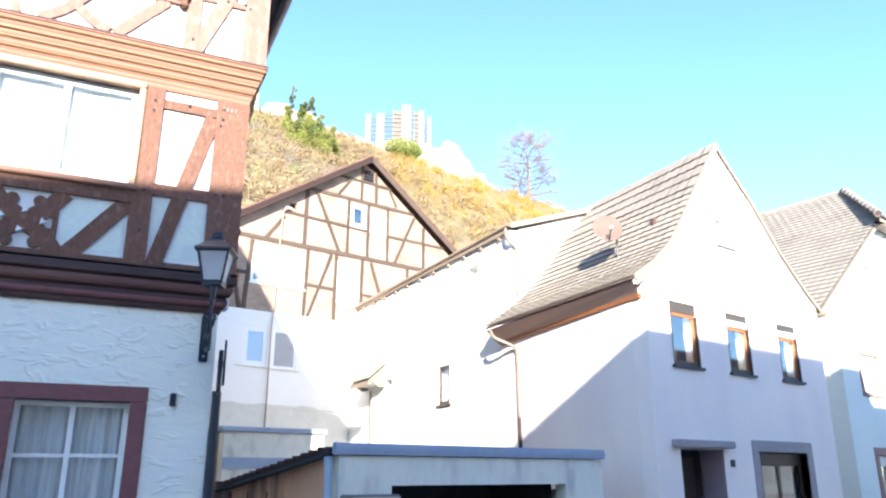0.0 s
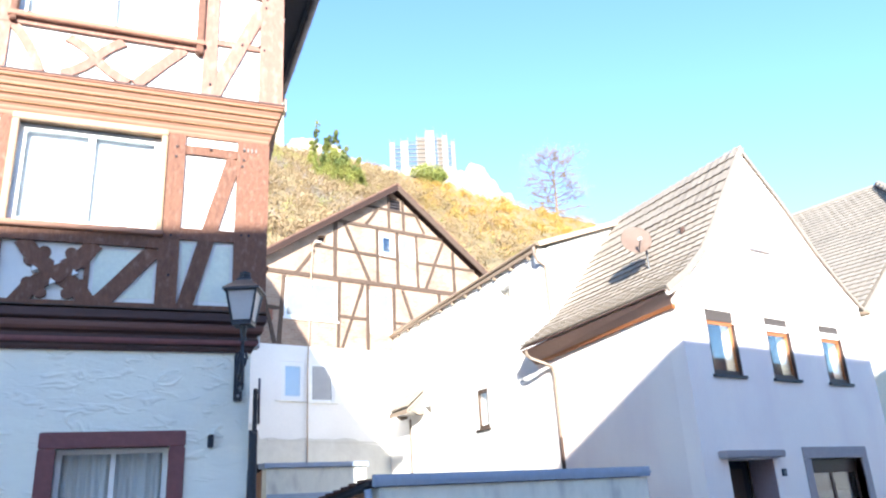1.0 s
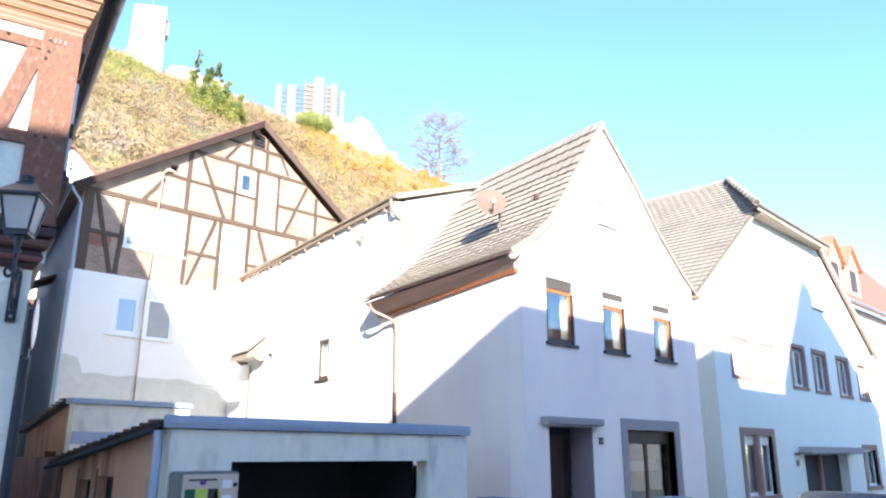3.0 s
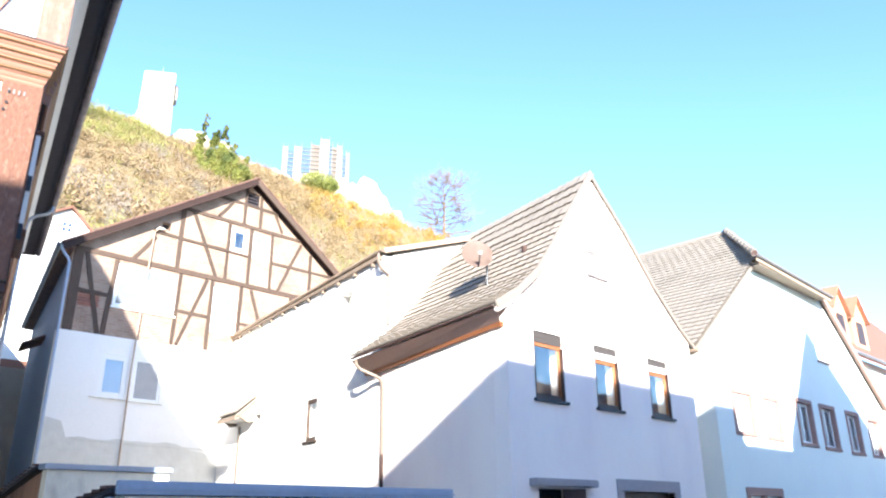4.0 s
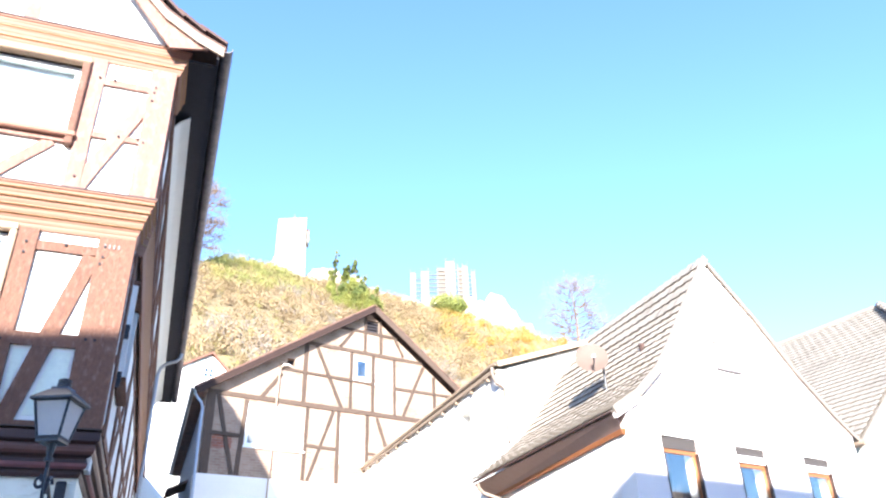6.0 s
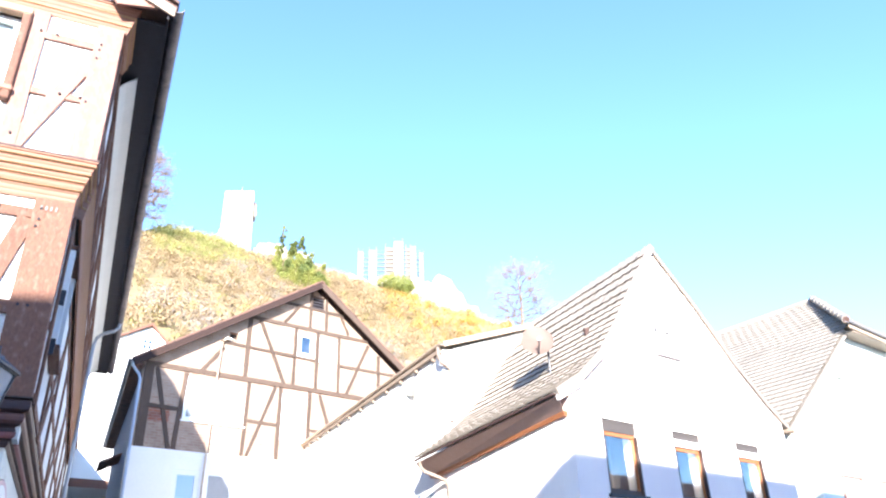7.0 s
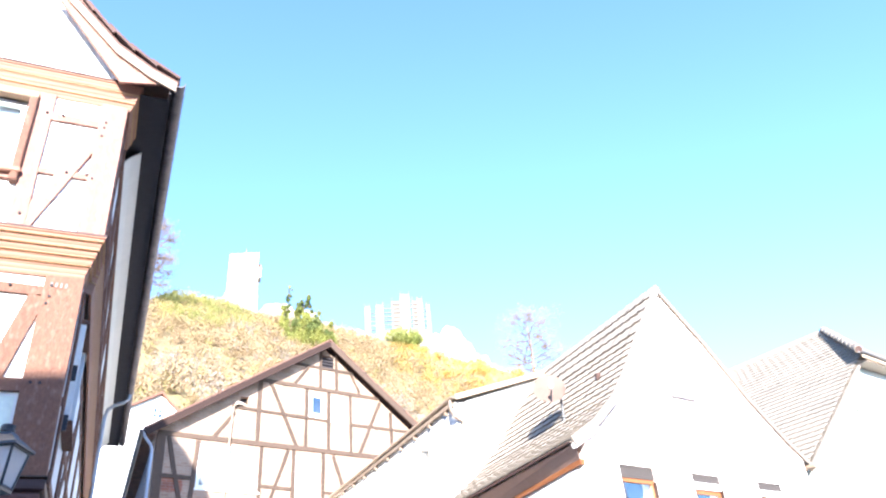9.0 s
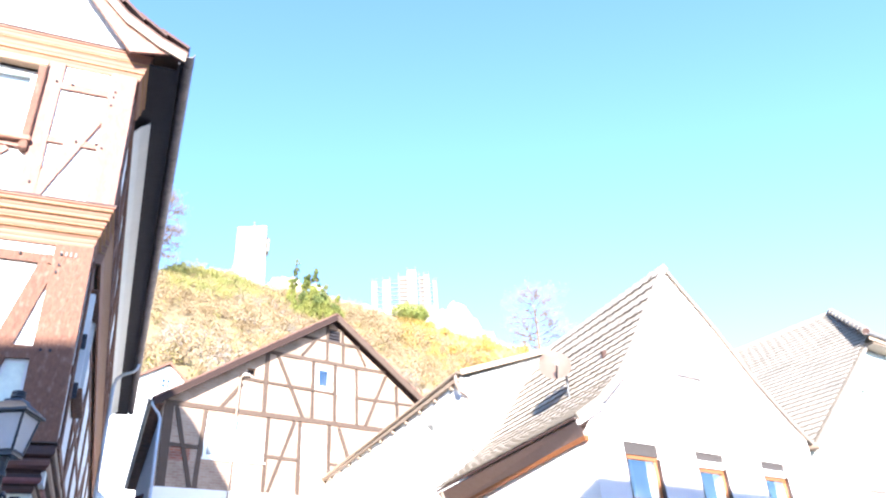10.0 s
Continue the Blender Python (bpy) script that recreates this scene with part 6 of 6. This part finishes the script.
# ---- castle on the crest ----
def castle_tower():
    root = thing("castle_keep", pose(88, 233, 0, 0, 0, -22), "pale stone castle keep on the hill crest", "tower")
    bm = bmesh.new()
    rings = []
    for z, w in ((112, 5.9), (126, 5.5), (140, 5.2), (148.6, 5.1)):
        rings.append([bm.verts.new((x * w, y * w, z + (0.6 * x if z > 147 else 0))) for x, y in ((-1, -1), (1, -1), (1, 1), (-1, 1))])
    for a, b in zip(rings, rings[1:]):
        for i in range(4):
            bm.faces.new((a[i], a[(i + 1) % 4], b[(i + 1) % 4], b[i]))
    bm.faces.new(rings[0]), bm.faces.new(rings[-1])
    part("shaft", bm, CASTLE_STONE, root)
    part("oriel", prism([(4.0, 139), (6.3, 140.5), (6.3, 145.0), (4.0, 146)], -2.2, 1.8), CASTLE_STONE, root)
    part("oriel_roof", prism([(4.0, 146), (6.5, 145), (6.5, 145.2), (4.0, 147)], -2.4, 2.0), TILE_RED, root)
    part("flagpole", tube([(0.5, 0, 148), (0.5, 0, 153.6)], 0.10, 6), ZINC, root)


castle_tower()


def ruin(name, pts, thick, label):
    """A broken wall along points (x, y, foot, top), with a ragged head."""
    bm = bmesh.new()
    rows = []
    for (xa, ya, fa, ta), (xb, yb, fb, tb) in zip(pts, pts[1:]):
        n = max(2, int(math.hypot(xb - xa, yb - ya) / 1.6))
        for i in range(n):
            f = i / n
            x, y = xa + (xb - xa) * f, ya + (yb - ya) * f
            rows.append((x, y, fa + (fb - fa) * f, ta + (tb - ta) * f + random.choice((0, 0.3, -0.5, 0.7)) * 0.8))
    for a, b in zip(rows, rows[1:]):
        top = (a[3] + b[3]) / 2 + random.uniform(-0.3, 0.3)
        hexa(bm, [(a[0], a[1], a[2]), (b[0], b[1], b[2]), (b[0], b[1] + thick, b[2]), (a[0], a[1] + thick, a[2]),
                  (a[0], a[1], top), (b[0], b[1], top), (b[0], b[1] + thick, top), (a[0], a[1] + thick, top)])
    return solid(name, bm, CASTLE_STONE, label, "castle wall", "castle walls")


ruin("castle_wall", [(72, 226, 114, 123), (79, 228, 116, 127.5), (83.5, 230, 118, 134)], 1.5, "pale ruined castle wall beside the keep")
ruin("castle_wall", [(94, 229, 116, 126.5), (97, 228.5, 118, 130.5), (104, 228.5, 118, 131.2), (109, 229, 118, 128.5)], 2.5, "broken pale gable wall of the ruin")
ruin("castle_wall", [(112, 230, 118, 131.4), (116, 230, 118, 131.2), (120, 231, 118, 128.2)], 2.0, "broken castle wall stump")
ruin("castle_wall", [(118, 235, 118, 131.0), (132, 237.5, 120, 131.6), (146, 240, 122, 133.4), (150, 241, 122, 131.0)], 1.5, "long pale curtain wall on the crest")
ruin("castle_wall", [(180, 222, 104, 117.2), (190, 217, 103, 114.6), (200, 212, 100, 112.4), (214, 206, 95, 109.5), (250, 190, 85, 100)], 1.5, "low pale wall running down the crest")


def scaffolded_palace():
    root = thing("scaffolded_ruin", pose(176.5, 262, 0, 0, 0, -30) @ Matrix.Diagonal((0.83, 0.86, 0.968, 1)), "tall pale castle ruin wrapped in blue-netted scaffolding", "castle")
    net = material("blue scaffold netting", (0.055, 0.10, 0.18), (0.045, 0.085, 0.16), 0.8, 0.6, 0.1, 0.1)
    sheeting = material("white scaffold sheeting", (0.22, 0.22, 0.22), (0.19, 0.19, 0.195), 0.8, 0.3, 0.1, 0.1)
    bare = material("scaffolded sandstone", (0.15, 0.125, 0.105), (0.11, 0.092, 0.08), 0.9, 0.5, 0.1, 0.2)
    strips = [(-20.8, -18.1, 165.3, "w"), (-18.1, -14.6, 163.5, "b"), (-14.6, -10.7, 166.0, "w"), (-10.7, -5.7, 166.4, "b"), (-5.7, -0.8, 168.2, "g"), (-0.8, 4.2, 171.3, "w"),
              (4.2, 5.9, 168.4, "b"), (5.9, 8.7, 168.0, "g"), (8.7, 11.4, 168.6, "w"), (11.4, 13.7, 164.3, "b"), (13.7, 15.5, 165.2, "w")]
    for a, b, z, k in strips:
        off = -0.9 if k == "w" else 0.0
        part("block", box(a, b, -6 + off, 6, 132, z), {"w": sheeting, "b": bare, "g": bare}[k], root)
        zz = 138.0
        while k != "w" and zz < z - 1.2:
            if k == "b":
                part("net_panel", box(a + 0.15, b - 0.15, -6.2, -6.02, zz, zz + 1.85), net, root)
            part("deck", box(a, b, -6.6, -6.0, zz - 0.3, zz - 0.1), sheeting, root)
            zz += 2.2
        for x in (a + 0.1, b - 0.1):
            part("pole", tube([(x, -6.95, 134), (x, -6.95, z + 1.6)], 0.10, 6), sheeting, root)


scaffolded_palace()


def rock(name, c, r, seed, label):
    bm = bmesh.new()
    bmesh.ops.create_icosphere(bm, subdivisions=4, radius=1)
    for v in bm.verts:
        p = v.co.copy()
        k = 1 + 0.35 * noise.noise(p * 1.6 + Vector((seed, 0, 0))) + 0.16 * noise.noise(p * 5 + Vector((0, seed, 0)))
        v.co = Vector((p.x * r[0], p.y * r[1], p.z * r[2])) * k + Vector(c)
    solid(name, bm, ROCK, label, "rock", "crest rocks")


rock("rock", (178, 228, 122), (10, 8, 13), 1, "pale sandstone crag below the scaffolded ruin")
rock("rock", (186, 224, 116), (8, 7, 7), 2, "pale sandstone crag beside the low wall")
rock("rock", (168, 233, 127), (8, 7, 7), 3, "pale sandstone crag under the ivy mound")
rock("rock", (155, 238, 128), (8, 5, 6), 4, "pale rock under the curtain wall")

# ---- vegetation of the slope ----
TAN = leaf_material("dry tan scrub", [(0.19, 0.135, 0.068), (0.23, 0.17, 0.09), (0.26, 0.19, 0.10), (0.21, 0.145, 0.08), (0.25, 0.185, 0.115), (0.25, 0.195, 0.08), (0.20, 0.165, 0.06)])
GOLD = leaf_material("golden autumn scrub", [(0.22, 0.16, 0.05), (0.31, 0.20, 0.035), (0.29, 0.155, 0.035), (0.33, 0.245, 0.05), (0.24, 0.18, 0.05)], 1.12)
GREEN = leaf_material("green ivy and conifer", [(0.06, 0.085, 0.02), (0.15, 0.17, 0.035), (0.23, 0.23, 0.05), (0.18, 0.19, 0.04), (0.09, 0.105, 0.025)], 1.15)
LIME = leaf_material("yellow-green scrub", [(0.19, 0.20, 0.055), (0.25, 0.235, 0.07), (0.28, 0.235, 0.08), (0.18, 0.185, 0.05)], 1.05)
RUST = leaf_material("rusty last leaves", [(0.28, 0.17, 0.10), (0.31, 0.185, 0.11), (0.25, 0.17, 0.12)])
TWIG = leaf_material("grey-brown twigs", [(0.15, 0.096, 0.06), (0.21, 0.14, 0.088), (0.18, 0.125, 0.09)])


def scrub(name, count, xr, yr, mat, label, keep=None, size=0.17, leaves=80, tall=1.8, girth=(0.7, 1.5)):
    bm = bmesh.new()
    done = 0
    while done < count:
        x, y = random.uniform(*xr), random.uniform(*yr)
        if y > float(np.interp(x, CREST_X, CREST_Y)) + 1 or (keep and random.random() > keep(x, y)):
            continue
        h = land(x, y)
        r = random.uniform(*girth)
        leaf_cloud(bm, (x, y, h + 0.5 * tall * r), (1.5 * r, 1.5 * r, tall * r), leaves, size)
        done += 1
    solid(name, bm, mat, label, "shrubs", kind="stuff")


scrub("dry_scrub", 2900, (15, 135), (70, 236), TAN, "dry tan autumn scrub covering the slope")
scrub("lime_scrub", 520, (15, 120), (80, 230), LIME, "yellow-green bushes on the slope", lambda x, y: 1.0 if y > 175 and x < 80 else 0.15, leaves=60)
scrub("golden_scrub", 1100, (95, 215), (110, 232), GOLD, "golden orange autumn bushes below the rocks", lambda x, y: 1.0 if x > 0.62 * y + 5 else 0.12, leaves=60)

GREY_BRUSH = leaf_material("pale grey bare brush", [(0.21, 0.175, 0.14), (0.25, 0.215, 0.19), (0.22, 0.175, 0.14)])
scrub("bare_brush", 240, (28, 78), (95, 190), GREY_BRUSH, "pale grey leafless brush on the slope", lambda x, y: 1.0 if noise.noise(Vector((x * 0.05, y * 0.04, 7))) > 0.12 else 0.04, size=0.14, leaves=120, tall=2.4)
scrub("crest_bushes", 330, (48, 88), (165, 231), LIME, "yellow-green bushes crowding the crest by the keep", lambda x, y: 1.0 if y > float(np.interp(x, CREST_X, CREST_Y)) - 40 else 0.0, leaves=110, tall=2.0)
scrub("crest_thicket", 70, (52, 84), (185, 232), LIME, "tall yellow-green thicket along the crest by the keep", lambda x, y: 1.0 if y > float(np.interp(x, CREST_X, CREST_Y)) - 9 else 0.0, size=0.24, leaves=420, tall=1.5, girth=(1.6, 3.0))
scrub("slope_thicket", 120, (30, 125), (95, 225), TAN, "rounded dry thickets scattered over the slope", lambda x, y: 1.0 if noise.noise(Vector((x * 0.04, y * 0.03, 3))) > 0.0 else 0.1, size=0.26, leaves=300, tall=1.3, girth=(1.6, 2.8))
scrub("golden_thicket", 60, (100, 205), (130, 230), GOLD, "rounded golden thickets below the rocks", lambda x, y: 1.0 if x > 0.62 * y + 5 else 0.1, size=0.26, leaves=300, tall=1.3, girth=(1.6, 2.8))


TWIG_WOOD = material("pinkish grey-brown branches", (0.195, 0.133, 0.078), (0.145, 0.10, 0.06), 0.9, 3, 0.5, 0.2)


def twigs(bm, p, d, l, r, depth):
    q = p + d * l
    tube([p, p.lerp(q, 0.5) + Vector((random.uniform(-1, 1), random.uniform(-1, 1), 0)) * l * 0.06, q], r, 5, bm, False, r * 0.6)
    if depth == 0:
        return [q]
    tips = []
    for _ in range(3 if depth > 2 else 4):
        n = (d + Vector((random.gauss(0, 0.55), random.gauss(0, 0.55), random.gauss(0.08, 0.3)))).normalized()
        tips += twigs(bm, p.lerp(q, random.uniform(0.4, 1)), n, l * random.uniform(0.62, 0.86), r * 0.60, depth - 1)
    return tips


def tree(name, x, y, z, height, leaf_mat, leaves, size, label, spread=(0.60, 0.25)):
    root = thing(name, pose(x, y, z), label, "tree")
    bm = bmesh.new()
    top = height * spread[0]
    tube([(0, 0, -2), (0.3, 0, top * 0.5), (-0.3, 0.2, top)], height * 0.013, 7, bm, False, height * 0.003)
    tips = []
    for k in range(34):
        f = 0.12 + 0.86 * k / 33
        a = k * 2.4 + random.uniform(-0.5, 0.5)
        out = Vector((math.cos(a), math.sin(a), random.uniform(-0.1, 0.35) + 0.7 * f * f)).normalized()
        reach = height * spread[1] * (0.45 + 0.9 * math.sin(math.pi * min(1, f * 0.9 + 0.08)))
        tips += twigs(bm, Vector((0, 0, top * f)), out, reach * random.uniform(0.34, 0.56), height * 0.0046 * (1.2 - f * 0.6), 3)
    part("trunk", bm, TWIG_WOOD, root)
    bm = bmesh.new()
    for _ in range(leaves):
        t = random.choice(tips)
        leaf_cloud(bm, t, (2.4, 2.4, 2.4), 1, size)
    part("crown", bm, leaf_mat, root)


tree("bare_tree", 199, 203, 107.5, 46, RUST, 3200, 0.16, "nearly bare autumn tree with rusty leaves on the crest")
tree("bare_tree", 44.5, 190, 104, 36, TWIG, 6000, 0.18, "bare thorny tree with a few dull leaves", (0.66, 0.17))


def ivy_tree(x, y, z, stems, label):
    """Slender leaning stems, each clad in ragged ivy."""
    root = thing("ivy_tree", pose(x, y, z), label, "tree", "ivy-clad trees")
    for sx, sy, h, r in stems:
        lean = random.uniform(-1.2, 1.2)
        part("trunk", tube([(sx, sy, -3), (sx + lean * 0.5, sy, h * 0.5), (sx + lean, sy, h)], 0.22, 6, r_end=0.06), TWIG_WOOD, root)
        bm = bmesh.new()
        n = int(h * 1.5)
        for k in range(n):
            f = k / n
            if random.random() < 0.15:
                continue
            rr = r * (1.12 - 0.72 * f) * random.uniform(0.65, 1.25)
            leaf_cloud(bm, (sx + lean * f + random.uniform(-0.6, 0.6) * r, sy + random.uniform(-0.5, 0.5) * r, h * f), (rr, rr, rr * 1.2), 380, 0.19)
        part("crown", bm, GREEN, root)


ivy_tree(82.0, 176, 87, [(-2.6, 0, 15, 1.5), (-1.2, 1, 21.5, 1.1), (0.6, -1, 15, 2.0), (-0.5, -4, 8, 2.6)], "ivy-clad slender trees on the slope")
ivy_tree(87.0, 175, 87, [(-2.0, 0, 16, 2.1), (0.4, 1, 19.5, 1.9), (2.0, 0, 14, 2.2), (0, -4, 9, 3.0)], "yellow-green ivy-clad trees on the slope")
ivy_tree(92.0, 173, 86, [(0.0, 0, 11, 2.6), (2.2, 1, 8.5, 2.4), (-2, -3, 7, 2.6)], "low ivy-clad tree on the slope")
bm = bmesh.new()
leaf_cloud(bm, (157.5, 230, 128.6), (13.5, 6, 5.4), 9000, 0.28)
solid("ivy_mound", bm, leaf_material("sunlit ivy", [(0.13, 0.165, 0.03), (0.19, 0.225, 0.045), (0.25, 0.265, 0.07), (0.17, 0.20, 0.04)]), "rounded green ivy mound on the rock below the ruin", "ivy")

# ---- roof tiles of the pink house, one by one ----
TILE = tile_mesh("roof_tile", 0.31, 0.26)
TILE.materials.append(TILE_GREY)
ROWS, COLS, SINGLE = 21, 18, 16
upper = bmesh.new()
for r in range(ROWS):
    for c in range(COLS):
        p = roof_point(c / COLS, r / ROWS)
        du = roof_point((c + 1) / COLS, r / ROWS) - p
        dv = roof_point(c / COLS, (r + 1) / ROWS) - p
        n = dv.cross(du).normalized()
        if n.z < 0:
            n = -n
        ux = du / 0.31
        vx = dv / 0.26
        lift = 0.015 + random.uniform(-0.004, 0.006)
        m = Matrix(((-ux.x, vx.x, n.x, p.x + du.x + n.x * lift), (-ux.y, vx.y, n.y, p.y + du.y + n.y * lift), (-ux.z, vx.z, n.z, p.z + du.z + n.z * lift), (0, 0, 0, 1)))
        if r < SINGLE:
            ob = new("roof_tile", TILE)
            ob.parent = pink
            ob.matrix_local = m
        else:
            vs = [upper.verts.new(m @ v.co) for v in TILE.vertices]
            for f in TILE.polygons:
                upper.faces.new([vs[k] for k in f.vertices])
tagged(part("upper_tiles", upper, TILE_GREY, pink), kind="stuff")


# ---- tiles of the half-hipped roof, one joined sheet of real tiles ----
def slope_tiles():
    bm = bmesh.new()
    a, b = Vector((20.3, GY - 0.15, 5.82)), Vector((28.6, GY - 0.15, 12.0))
    up = (b - a)
    rows, cols = 34, 40
    n = Vector((-up.z, 0, up.x)).normalized()
    for r in range(rows):
        f0, f1 = r / rows, (r + 1.1) / rows
        start = 0 if f0 < 0.62 else (f0 - 0.62) / 0.38 * 2.1
        for c in range(cols):
            y = GY - 0.15 + start + c * 0.3
            p, q = a + up * f0, a + up * min(1, f1)
            prof = [(0, 0.02), (0.09, 0.036), (0.18, 0.024), (0.29, 0.02)]
            lo = [bm.verts.new(Vector((p.x, y + s, p.z)) + n * (h + 0.06)) for s, h in prof]
            hi = [bm.verts.new(Vector((q.x, y + s, q.z)) + n * (h + 0.012)) for s, h in prof]
            bt = [bm.verts.new(Vector((p.x, y + s, p.z)) + n * 0.005) for s, h in prof]
            for i in range(3):
                bm.faces.new((lo[i], lo[i + 1], hi[i + 1], hi[i]))
                bm.faces.new((bt[i], bt[i + 1], lo[i + 1], lo[i]))
    ob = part("roof_tiles", bm, TILE_COOL, hip)
    tagged(ob, kind="stuff")


slope_tiles()
